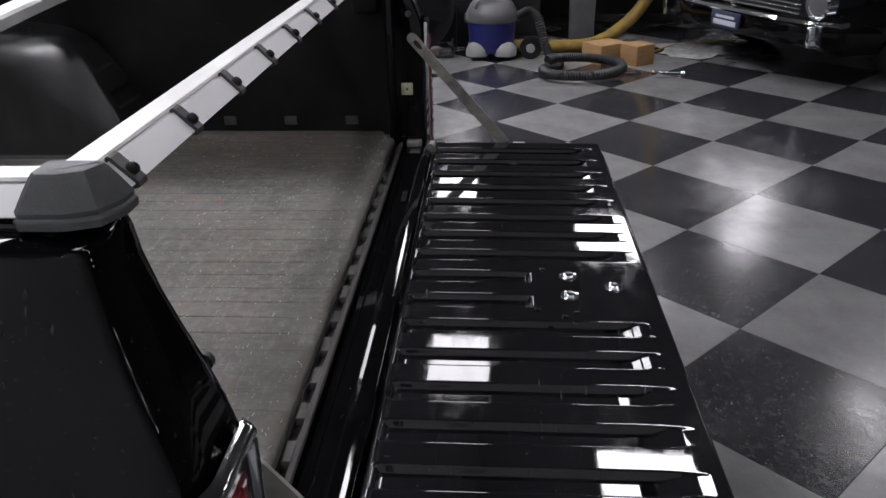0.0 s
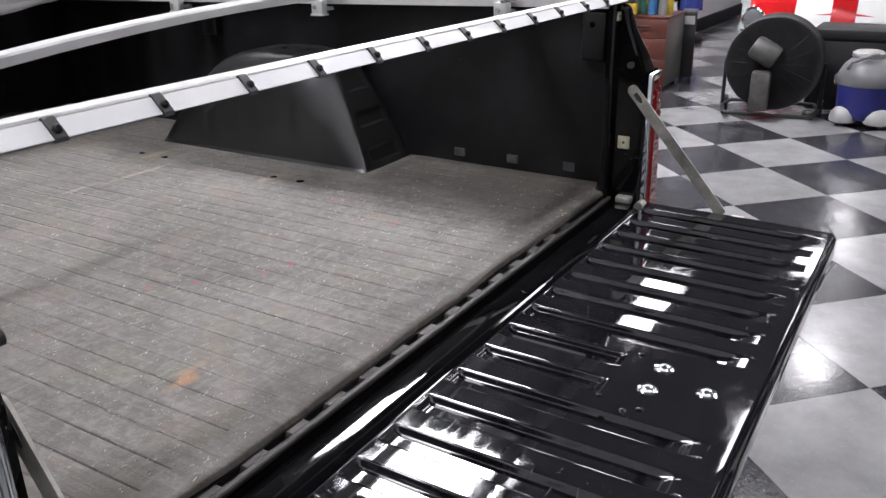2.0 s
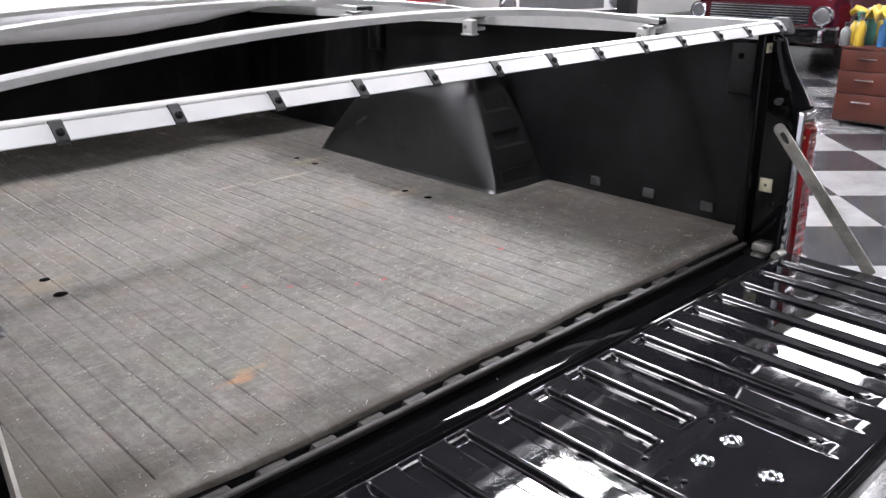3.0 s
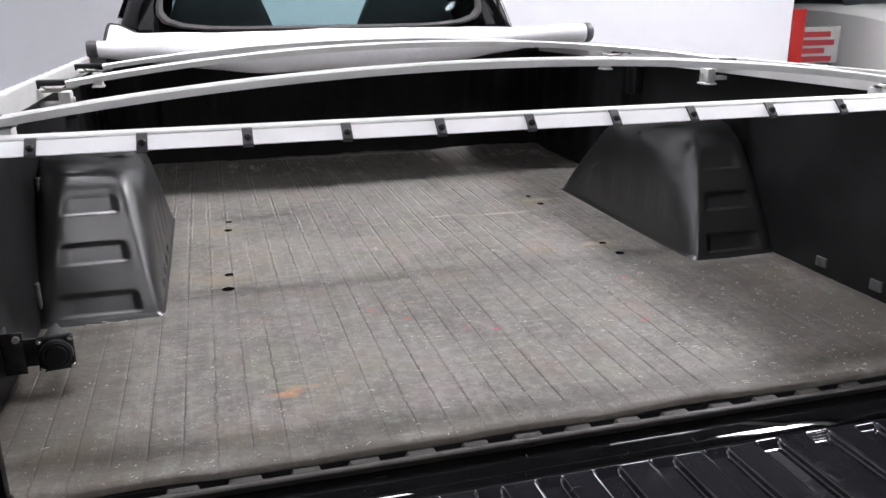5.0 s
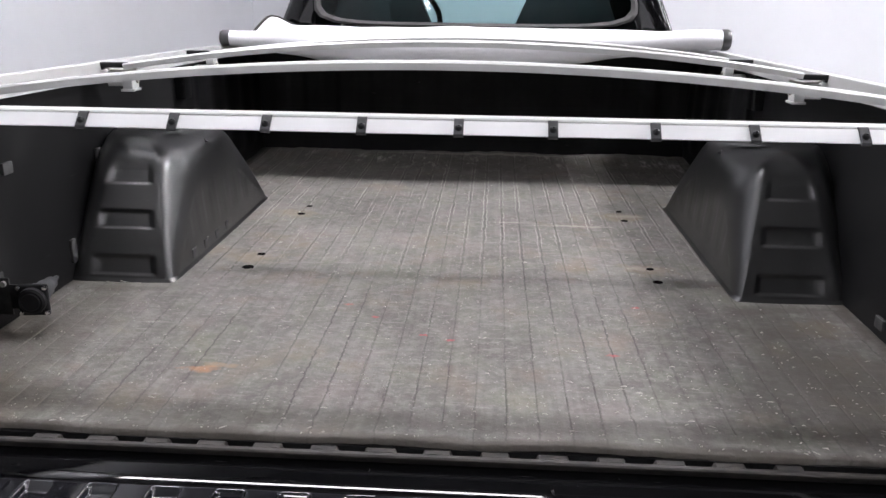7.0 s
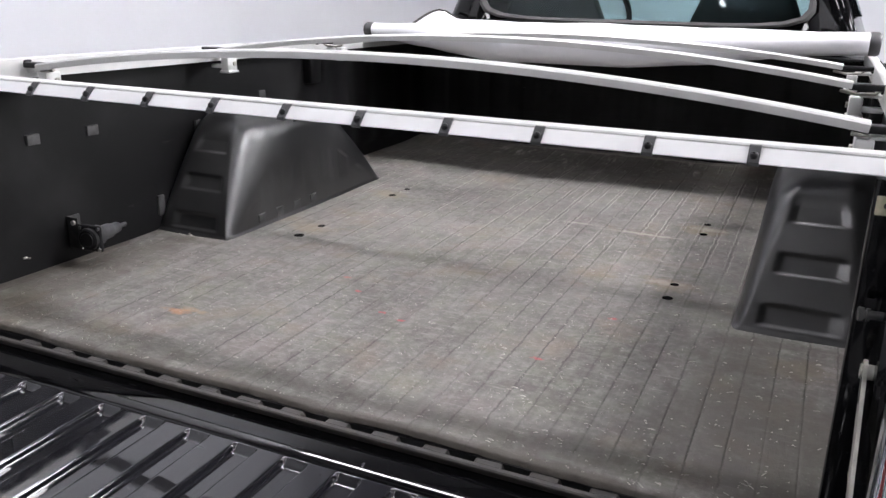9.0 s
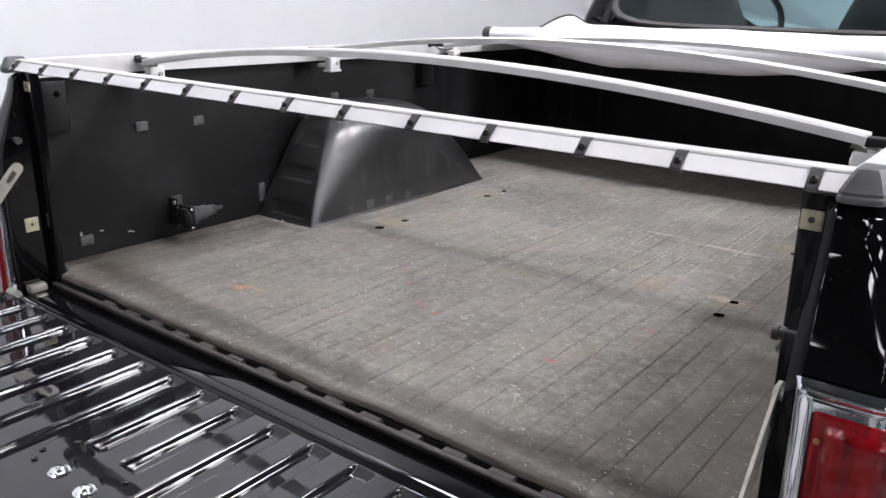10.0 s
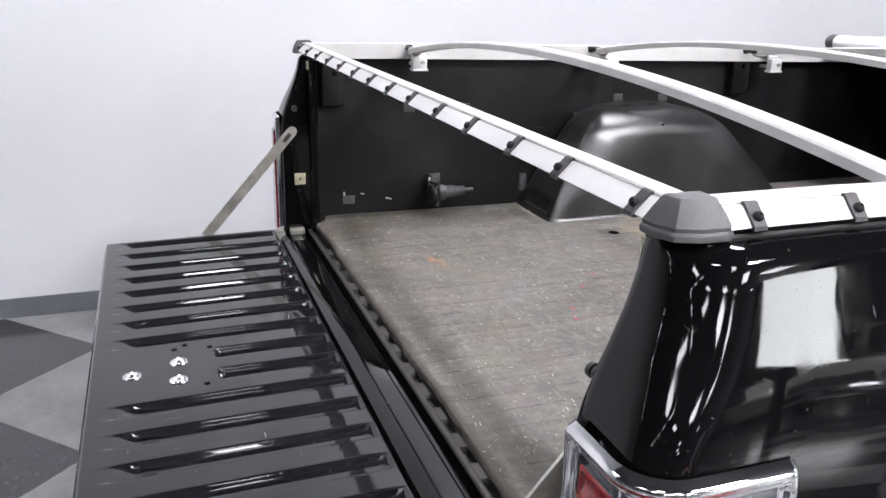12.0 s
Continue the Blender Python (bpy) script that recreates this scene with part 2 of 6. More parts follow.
def paint_material(name, base, dust=0.14, spec=0.5):
    """Deep glossy car paint with faint waviness, swirl marks and dust specks."""
    m = make(name, base, 0.035, spec=spec)
    nt = m.node_tree
    b = nt.nodes["Principled BSDF"]
    tc = nt.nodes.new("ShaderNodeTexCoord").outputs["Object"]
    fine = node_noise(nt, tc, 180, 2, 0.6)
    smear = node_noise(nt, node_scaled(nt, tc, (9, 30, 9)), 1.0, 5, 0.7)
    scratch = node_noise(nt, node_scaled(nt, tc, (14, 150, 30)), 1.0, 2, 0.5)
    nick = node_noise(nt, node_scaled(nt, tc, (120, 18, 40)), 1.0, 2, 0.5)
    col = node_mix(nt, node_map(nt, fine, 0.69, 0.76, 0, dust), base, (0.22, 0.22, 0.22))
    col = node_mix(nt, node_map(nt, scratch, 0.74, 0.78, 0, dust * 2), col, (0.2, 0.2, 0.21))
    col = node_mix(nt, node_map(nt, nick, 0.75, 0.79, 0, dust * 2), col, (0.2, 0.2, 0.21))
    nt.links.new(col, b.inputs["Base Color"])
    nt.links.new(node_map(nt, smear, 0.45, 0.85, 0.025, 0.16), b.inputs["Roughness"])
    bp = nt.nodes.new("ShaderNodeBump")
    bp.inputs["Strength"].default_value, bp.inputs["Distance"].default_value = 0.018, 0.01
    nt.links.new(node_noise(nt, tc, 9, 2), bp.inputs["Height"])
    nt.links.new(bp.outputs[0], b.inputs["Normal"])
    return m


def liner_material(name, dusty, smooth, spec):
    """Black moulded plastic with a leathery grain and pale scuffs; dusty brightens its base colour."""
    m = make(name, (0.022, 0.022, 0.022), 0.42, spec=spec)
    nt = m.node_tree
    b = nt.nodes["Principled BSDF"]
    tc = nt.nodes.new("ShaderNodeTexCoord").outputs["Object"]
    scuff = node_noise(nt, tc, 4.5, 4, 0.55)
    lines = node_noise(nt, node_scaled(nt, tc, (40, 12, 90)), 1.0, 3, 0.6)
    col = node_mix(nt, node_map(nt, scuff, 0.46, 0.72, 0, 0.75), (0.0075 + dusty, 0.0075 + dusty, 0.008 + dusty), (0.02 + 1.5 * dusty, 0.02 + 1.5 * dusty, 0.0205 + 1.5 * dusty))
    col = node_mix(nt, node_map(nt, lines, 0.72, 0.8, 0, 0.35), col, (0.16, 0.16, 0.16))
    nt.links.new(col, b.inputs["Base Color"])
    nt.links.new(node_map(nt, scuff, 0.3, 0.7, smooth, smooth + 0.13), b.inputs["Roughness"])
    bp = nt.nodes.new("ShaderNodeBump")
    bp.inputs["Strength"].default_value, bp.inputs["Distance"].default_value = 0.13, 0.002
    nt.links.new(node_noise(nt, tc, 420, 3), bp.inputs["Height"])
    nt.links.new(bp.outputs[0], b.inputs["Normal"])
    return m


BLACK = paint_material("black_car_paint", (0.003, 0.003, 0.0034), 0.14, 0.33)
GATE_PAINT = paint_material("dusty_black_paint", (0.01, 0.01, 0.0122), 0.2, 0.56)
MAROON = paint_material("maroon_car_paint", (0.05, 0.006, 0.01), 0.1)
REDCAR = paint_material("red_car_paint", (0.42, 0.012, 0.014), 0.1)
WHITECAR = paint_material("white_car_paint", (0.72, 0.72, 0.7), 0.1)
LINER = liner_material("bed_liner_plastic", -0.0005, 0.34, 0.19)
# scuffed liner plastic, lightened and glossed beyond the walls for light on the humps
HUMP = liner_material("rubbed_lit_hump_plastic", 0.0025, 0.27, 1.0)
LINER_GREY = make("grey_liner_lip", (0.026, 0.025, 0.025), 0.6, vary=0.5, scale=30, second=(0.042, 0.036, 0.031), bump=0.2, bump_scale=90, dist=0.003)
LINER_TAB = make("rubbed_liner_pad", (0.05, 0.05, 0.05), 0.5, vary=0.3, scale=60)
RUBBER = rubber_mat_material()
ALU = make("satin_aluminium", (0.62, 0.62, 0.61), 0.38, 0.25, vary=0.06, scale=14, bump=0.05, bump_scale=300, dist=0.001)
# whiter copy of the aluminium: brightness of the tilted rail face put into colour
ALU_FACE = make("lit_aluminium_face", (0.75, 0.75, 0.755), 0.42, 0.1, vary=0.04, scale=10)
PLASTIC = make("black_clip_plastic", (0.042, 0.042, 0.044), 0.5, vary=0.3, scale=60, bump=0.15, bump_scale=350, dist=0.001)
CAP_GREY = make("charcoal_corner_plastic", (0.075, 0.077, 0.08), 0.55, vary=0.15, scale=30, bump=0.25, bump_scale=420, dist=0.001)
VINYL = make("white_vinyl", (0.76, 0.76, 0.785), 0.5, vary=0.05, scale=6, bump=0.2, bump_scale=14, dist=0.01)
CHROME = make("chrome", (0.82, 0.83, 0.85), 0.06, 1.0, rough_vary=0.05, scale=12)
STEEL = make("galvanised_steel", (0.42, 0.41, 0.37), 0.42, 0.7, vary=0.3, scale=30, rough_vary=0.12)
DARKSTEEL = make("dark_steel", (0.06, 0.06, 0.06), 0.4, 0.6, vary=0.3, scale=40)
BEIGE = make("aged_beige_plate", (0.42, 0.4, 0.28), 0.6, vary=0.3, scale=45)
LENS = make("red_lens", (0.2, 0.003, 0.006), 0.08, vary=0.75, scale=26, stretch=(1.6, 1.6, 0.12), bump=0.35, bump_scale=70, coat=0.8, dist=0.004)
AMBER = make("tarnished_screw", (0.3, 0.12, 0.06), 0.4, vary=0.2, scale=30)
GLASS = clear("tinted_cab_glass", (0.87, 0.965, 0.97))
CARGLASS = make("dark_car_glass", (0.012, 0.016, 0.018), 0.03)
SEAL = make("rubber_seal", (0.05, 0.048, 0.048), 0.8, vary=0.2, scale=30)
SEAT = make("grey_seat_vinyl", (0.03, 0.034, 0.036), 0.6, vary=0.2, scale=12, bump=0.2, bump_scale=120, dist=0.003)
TYRE = make("tyre_rubber", (0.02, 0.02, 0.02), 0.75, vary=0.3, scale=20, bump=0.3, bump_scale=60)
WALL = make("white_wall_paint", (0.67, 0.68, 0.71), 0.55, vary=0.025, scale=1.6, bump=0.08, bump_scale=60, dist=0.003)
GREYWALL = make("grey_shop_wall", (0.06, 0.06, 0.063), 0.6, vary=0.12, scale=1.4, bump=0.1, bump_scale=40)
CEIL = make("dark_ceiling_paint", (0.08, 0.08, 0.083), 0.8, vary=0.15, scale=2)
VINYLBASE = make("grey_cove_base", (0.13, 0.14, 0.155), 0.4, vary=0.12, scale=9)
GROUT = make("floor_screed", (0.06, 0.06, 0.062), 0.5, vary=0.2, scale=15)
TILE_DARK = tile_material("dark_vinyl_tile", (0.025, 0.025, 0.03), (0.24, 0.24, 0.25), 0.8)
TILE_LIGHT = tile_material("light_vinyl_tile", (0.19, 0.19, 0.193), (0.3, 0.3, 0.3), 0.6)
BLUE = make("blue_plastic", (0.014, 0.016, 0.12), 0.35, vary=0.12, scale=10, bump=0.1, bump_scale=200, dist=0.001)
GREYPL = make("light_grey_plastic", (0.11, 0.11, 0.114), 0.4, vary=0.1, scale=12)
WHITEPL = make("white_plastic", (0.26, 0.26, 0.255), 0.4, vary=0.06, scale=12)
HOSE = make("black_ribbed_hose", (0.013, 0.013, 0.014), 0.5, vary=0.25, scale=30)
YELLOW = make("yellow_fabric_hose", (0.22, 0.14, 0.025), 0.65, vary=0.25, scale=12, bump=0.4, bump_scale=50)
CARD = make("cardboard", (0.3, 0.175, 0.075), 0.8, vary=0.12, scale=9, bump=0.15, bump_scale=120, dist=0.002, stretch=(1, 1, 4))
TAPE = make("packing_tape", (0.5, 0.34, 0.17), 0.25, vary=0.1, scale=10)
CHERRY = make("cherry_wood_veneer", (0.058, 0.011, 0.005), 0.42, vary=0.3, scale=5, stretch=(1, 1, 0.2), coat=0.2, detail=8)
CABGREY = make("warm_grey_laminate", (0.05, 0.05, 0.046), 0.5, vary=0.15, scale=9)
FANGREY = make("grimy_grey_casting", (0.05, 0.049, 0.046), 0.5, vary=0.4, scale=14, bump=0.2, bump_scale=60)
GREYMET = make("grey_painted_metal", (0.085, 0.085, 0.087), 0.45, vary=0.15, scale=9)
HOLE = make("open_hole", (0.003, 0.003, 0.003), 0.9, spec=0.0)
DARKBOX = make("black_painted_metal", (0.01, 0.01, 0.011), 0.5, vary=0.3, scale=14, spec=0.25)
REDPOST = make("red_enamel", (0.32, 0.014, 0.012), 0.35, vary=0.1, scale=8)
PAPER = make("crumpled_plastic_sheet", (0.4, 0.4, 0.4), 0.25, vary=0.3, scale=14, bump=0.5, bump_scale=18)
PLATEBLUE = make("dark_blue_plate", (0.02, 0.028, 0.07), 0.4, vary=0.2, scale=30)
INK = make("pale_print", (0.55, 0.56, 0.6), 0.5)
REDINK = make("red_print", (0.25, 0.02, 0.025), 0.5)
BOTTLE_Y = make("yellow_bottle_plastic", (0.42, 0.29, 0.03), 0.35, vary=0.1, scale=20)
BOTTLE_B = make("light_blue_bottle_plastic", (0.05, 0.18, 0.4), 0.3, vary=0.1, scale=20)
BOTTLE_G = make("green_bottle_plastic", (0.05, 0.17, 0.13), 0.35, vary=0.1, scale=20)
BLUECLOTH = make("blue_fabric", (0.012, 0.025, 0.16), 0.7, vary=0.35, scale=9, bump=0.3, bump_scale=30)
STRAW = make("straw_and_grit", (0.42, 0.4, 0.36), 0.8, vary=0.5, scale=40)
KEY_LIGHT = glow("booth_light_diffuser", (0.99, 0.97, 1.025), KEY)
BACK_LIGHT = glow("rear_booth_diffuser", (0.99, 0.97, 1.025), BACK)
STRIP_LIGHT = glow("long_booth_diffuser", (0.99, 0.97, 1.025), STRIP)
FAR_LIGHT = glow("far_booth_diffuser", (0.99, 0.97, 1.025), SECOND * 0.58)
SECOND_LIGHT = glow("small_booth_diffuser", (0.99, 0.97, 1.025), SECOND)
PANEL_LIGHT = glow("lamp_diffuser", (0.99, 0.97, 1.025), LAMP)
TUBE_LIGHT = glow("tube_diffuser", (0.99, 0.97, 1.025), TUBE)
SQUARE_GLOW = glow("reflection_panel_glow", (0.96, 0.98, 1.0), 20.0)
DAY = glow("daylight_glazing", (0.78, 0.87, 1.0), DAYLIGHT)


# ---- mesh helpers ----
def link(name, bm, material, parent=None, label="", smooth=True, angle=38):
    me = bpy.data.meshes.new(name)
    bmesh.ops.recalc_face_normals(bm, faces=bm.faces[:])
    for f in bm.faces:
        f.smooth = smooth
    bm.to_mesh(me)
    bm.free()
    if smooth:
        me.set_sharp_from_angle(angle=radians(angle))
    for mt in material if isinstance(material, (list, tuple)) else (material,):
        me.materials.append(mt)
    ob = new(name, me)
    ob.parent = parent
    return tagged(ob, label)


def part(name, bm, material, parent, label="", **kw):
    return link(name, bm, material, parent, label, **kw)


def thing(name, label, category, group="", kind="", m=None):
    ob = new(name)
    ob.empty_display_size = 0.1
    if m is not None:
        ob.matrix_world = m
    return tagged(ob, label, category, group, kind)


def box(bm, x0, x1, y0, y1, z0, z1, bevel=0.0, seg=2, m=None):
    vs = [bm.verts.new((x, y, z)) for x in (x0, x1) for y in (y0, y1) for z in (z0, z1)]
    fs = [bm.faces.new([vs[i] for i in q]) for q in ((0, 1, 3, 2), (4, 6, 7, 5), (0, 4, 5, 1), (2, 3, 7, 6), (0, 2, 6, 4), (1, 5, 7, 3))]
    if bevel:
        es = list({e for f in fs for e in f.edges})
        r = bmesh.ops.bevel(bm, geom=es + vs, offset=bevel, segments=seg, affect="EDGES", profile=0.5)
        vs = list({v for f in r["faces"] for v in f.verts} | {v for v in vs if v.is_valid})
    if m is not None:
        bmesh.ops.transform(bm, matrix=m, verts=vs)
    return bm


def nb():
    return bmesh.new()


def rings(bm, loops, closed=True, caps=True):
    """Skins rows of points with quads."""
    rows = [[bm.verts.new(p) for p in loop] for loop in loops]
    n = len(rows[0])
    for a, b_ in zip(rows, rows[1:]):
        for i in range(n if closed else n - 1):
            j = (i + 1) % n
            bm.faces.new((a[i], a[j], b_[j], b_[i]))
    if caps and closed:
        bm.faces.new(rows[0][::-1])
        bm.faces.new(rows[-1])
    return rows


def cyl(bm, p0, p1, r0, r1=None, n=16, caps=True):
    p0, p1 = Vector(p0), Vector(p1)
    q = (p1 - p0).to_track_quat("Z", "Y")
    r1 = r0 if r1 is None else r1
    loops = [[p + q @ Vector((r * math.cos(a), r * math.sin(a), 0)) for a in (2 * math.pi * i / n for i in range(n))] for p, r in ((p0, r0), (p1, r1))]
    rings(bm, loops, caps=caps)
    return bm


def lathe(bm, profile, n=24, m=None):
    loops = [[Vector((r * math.cos(2 * math.pi * i / n), r * math.sin(2 * math.pi * i / n), z)) for i in range(n)] for r, z in profile]
    if m is not None:
        loops = [[m @ p for p in loop] for loop in loops]
    rings(bm, loops)
    return bm


def tube(bm, pts, radius, n=10, closed=False):
    """A round tube along points; radius: a number or a function of the point's number."""
    pts = [Vector(p) for p in pts]
    loops, up = [], Vector((0, 0, 1))
    for i, p in enumerate(pts):
        a = pts[i - 1] if (i or closed) else p
        b_ = pts[(i + 1) % len(pts)] if (closed or i < len(pts) - 1) else p
        d = (b_ - a).normalized()
        side = d.cross(up)
        side = side.normalized() if side.length > 1e-4 else Vector((1, 0, 0))
        top = side.cross(d).normalized()
        r = radius(i) if callable(radius) else radius
        loops.append([p + r * (math.cos(t) * side + math.sin(t) * top) for t in (2 * math.pi * k / n for k in range(n))])
    if closed:
        loops.append(loops[0])
    rings(bm, loops, caps=not closed)
    if closed:
        bmesh.ops.remove_doubles(bm, verts=bm.verts[:], dist=1e-5)
    return bm


def sheet(bm, us, vs, f):
    rows = [[bm.verts.new(f(u, v)) for u in us] for v in vs]
    for a, b_ in zip(rows, rows[1:]):
        for i in range(len(us) - 1):
            bm.faces.new((a[i], a[i + 1], b_[i + 1], b_[i]))
    return rows


def sweep(bm, profile, places):
    """Profile points (a, b) carried along places: (point, a-axis, b-axis)."""
    loops = [[Vector(p) + a * Vector(ax) + b_ * Vector(bx) for a, b_ in profile] for p, ax, bx in places]
    rings(bm, loops)
    return bm


def span(a, b_, n):
    return [a + (b_ - a) * i / n for i in range(n + 1)]


def ease(t):
    t = min(1.0, max(0.0, t))
    return t * t * (3 - 2 * t)


def curve(points, n):
    """A smooth line through points."""
    pts = [Vector(p) for p in points]
    pts = [2 * pts[0] - pts[1], *pts, 2 * pts[-1] - pts[-2]]
    out = []
    for a, b_, c, d in zip(pts, pts[1:], pts[2:], pts[3:]):
        for i in range(n):
            t = i / n
            out.append(0.5 * (2 * b_ + (c - a) * t + (2 * a - 5 * b_ + 4 * c - d) * t * t + (3 * b_ - a - 3 * c + d) * t ** 3))
    return out + [pts[-2]]


# ---- the room ----
WEST, NORTH, EAST, SOUTH, TOP = -2.19, 6.8, 18.0, -12.0, 5.8
SHOP_NORTH, NORTH_END = 11.0, 5.69


def structure(name, bm, material, label, category):
    return tagged(link(name, bm, material, None, label, smooth=False), label, category, "", "structure")


floor_slab = structure("floor", box(nb(), WEST - 0.2, EAST + 0.2, SOUTH - 0.2, SHOP_NORTH + 0.2, -0.15, -0.004), GROUT, "glossy dark and light grey checkered vinyl tile floor", "floor")
structure("wall_west", box(nb(), WEST - 0.5, WEST, SOUTH, SHOP_NORTH, 0, TOP), WALL, "plain bright white painted studio wall", "wall")
structure("wall_north", box(nb(), WEST + 0.002, NORTH_END, NORTH, NORTH + 0.15, 0, TOP), WALL, "plain bright white painted wall in front of the truck", "wall")
structure("wall_south", box(nb(), WEST + 0.002, EAST, SOUTH - 0.2, SOUTH, 0, TOP), GREYWALL, "plain grey shop wall", "wall")
structure("ceiling", box(nb(), WEST - 0.2, EAST + 0.2, SOUTH - 0.2, SHOP_NORTH + 0.2, TOP, TOP + 0.1), CEIL, "dark painted shop ceiling", "ceiling")
structure("baseboard", box(nb(), WEST, WEST + 0.008, SOUTH + 0.01, NORTH - 0.01, 0.0, 0.085, 0.002, 1), VINYLBASE, "grey vinyl cove base along the white wall", "baseboard")
structure("baseboard_north", box(nb(), WEST + 0.01, NORTH_END - 0.02, NORTH - 0.008, NORTH, 0.0, 0.085, 0.002, 1), VINYLBASE, "grey vinyl cove base along the white wall", "baseboard")
structure("trim", box(nb(), NORTH_END + 0.002, NORTH_END + 0.16, NORTH - 0.03, NORTH + 0.18, 0, 1.15, 0.008), REDPOST, "red enamelled guard post at the end of the white wall", "trim")


def holed_wall(name, axis, at, a0, a1, hole, label):
    """A wall with one opening. hole: from, to, sill, head."""
    bm = nb()
    h0, h1, s0, s1 = hole
    for p0, p1, q0, q1 in ((a0, h0, 0, TOP), (h1, a1, 0, TOP), (h0, h1, s1, TOP), (h0, h1, 0, s0)):
        if q1 - q0 > 0.02:
            if axis == "x":
                box(bm, at, at + 0.2, p0, p1, q0, q1)
            else:
                box(bm, p0, p1, at, at + 0.2, q0, q1)
    structure(name, bm, GREYWALL, label, "wall")


holed_wall("wall_east", "x", EAST, SOUTH - 0.2, SHOP_NORTH + 0.2, (2.6, 4.9, 0.0, 2.7), "grey shop wall with a glazed doorway")
structure("wall_far_north", box(nb(), WEST, EAST, SHOP_NORTH, SHOP_NORTH + 0.2, 0, TOP), GREYWALL, "plain grey shop wall", "wall")


def glazing(name, label, category, axis, at, a0, a1, s0, s1, cols, rows_, glass):
    ob = thing(name, label, category, "", "structure")
    bm, w = nb(), 0.05

    def bar(p0, p1, q0, q1):
        if axis == "x":
            box(bm, at + 0.03, at + 0.09, p0, p1, q0, q1)
        else:
            box(bm, p0, p1, at + 0.03, at + 0.09, q0, q1)
    for i in range(cols + 1):
        c = a0 + (a1 - a0 - w) * i / cols
        bar(c, c + w, s0, s1)
    for j in range(rows_ + 1):
        c = s0 + (s1 - s0 - w) * j / rows_
        for i in range(cols):
            l0 = a0 + (a1 - a0 - w) * i / cols + w
            bar(l0, a0 + (a1 - a0 - w) * (i + 1) / cols, c, c + w)
    part("window_frame", bm, GREYMET, ob)
    for i in range(cols):
        for j in range(rows_):
            l0, l1 = a0 + (a1 - a0 - w) * i / cols + w, a0 + (a1 - a0 - w) * (i + 1) / cols
            k0, k1 = s0 + (s1 - s0 - w) * j / rows_ + w, s0 + (s1 - s0 - w) * (j + 1) / rows_
            p = nb()
            if axis == "x":
                box(p, at + 0.055, at + 0.065, l0, l1, k0, k1)
            else:
                box(p, l0, l1, at + 0.055, at + 0.065, k0, k1)
            part("pane", p, glass, ob, "bright frosted pane lit by daylight")


glazing("door_1", "glazed shop doorway, bright with daylight", "door", "x", EAST, 2.6, 4.9, 0.0, 2.7, 2, 2, DAY)

# unseen glowing panel added before the far wall, tilted to mirror as a square
booth = thing("booth_light", "large square glowing panel, added at a slant to be mirrored in the flank", "booth light", m=Matrix.Translation((13.75, 10.6, 3.6)) @ Matrix.Rotation(radians(-15), 4, "Y"))
part("diffuser", box(nb(), -2.2, 2.2, -0.02, 0.0, -2.1, 2.1), SQUARE_GLOW, booth, "glowing white diffuser")
bm = nb()
for x0, x1, z0, z1 in ((-2.25, -2.201, -2.15, 2.15), (2.201, 2.25, -2.15, 2.15), (-2.201, 2.201, -2.15, -2.101), (-2.201, 2.201, 2.101, 2.15)):
    box(bm, x0, x1, -0.04, 0.1, z0, z1)
box(bm, -2.201, 2.201, 0.06, 0.1, -2.101, 2.101)
part("housing", bm, GREYMET, booth)
for s in (-1, 1):
    part("bracket", box(nb(), s * 1.2 - 0.03, s * 1.2 + 0.03, 0.1, 0.37, 0.5, 0.6), DARKSTEEL, booth)


def ceiling_light(x, y, w, d, diffuser, label):
    ob = thing("ceiling_light", label, "ceiling light", "ceiling lights", m=pose(x, y, 4.2))
    bm = nb()
    for x0, x1, y0, y1 in ((-w / 2, w / 2, -d / 2, -d / 2 + 0.03), (-w / 2, w / 2, d / 2 - 0.03, d / 2), (-w / 2, -w / 2 + 0.03, -d / 2 + 0.03, d / 2 - 0.03), (w / 2 - 0.03, w / 2, -d / 2 + 0.03, d / 2 - 0.03)):
        box(bm, x0, x1, y0, y1, -0.02, 0.06)
    box(bm, -w / 2 + 0.03, w / 2 - 0.03, -d / 2 + 0.03, d / 2 - 0.03, 0.04, 0.06)
    part("housing", bm, WHITEPL, ob)
    part("diffuser", box(nb(), -w / 2 + 0.031, w / 2 - 0.031, -d / 2 + 0.031, d / 2 - 0.031, -0.008, 0.0), diffuser, ob, "glowing white diffuser")
    for s in (-1, 1):
        part("hanger", cyl(nb(), (0, s * d * 0.35, 0.06), (0, s * d * 0.35, TOP - 4.2), 0.006, n=8), DARKSTEEL, ob)
    return ob


ceiling_light(3.42, 2.15, 1.05, 1.15, KEY_LIGHT, "large bright booth light hung over the truck's flank")
ceiling_light(-0.95, -2.9, 0.95, 1.0, BACK_LIGHT, "square booth light hung behind the truck")
ceiling_light(3.6, -1.55, 0.7, 0.8, SECOND_LIGHT, "square booth light hung beside the tailgate")
ceiling_light(8.1, -1.8, 1.3, 0.85, FAR_LIGHT, "wide rectangular ceiling light panel, switched on")
ceiling_light(-0.82, 1.5, 2.6, 0.42, STRIP_LIGHT, "long narrow booth light hung over the truck bed")
ceiling_light(7.5, 2.0, 1.8, 1.15, FAR_LIGHT, "wide rectangular ceiling light panel, switched on")
first_light = ceiling_light(3.4, -4.6, 1.0, 0.6, PANEL_LIGHT, "flat rectangular ceiling light panel, switched on")
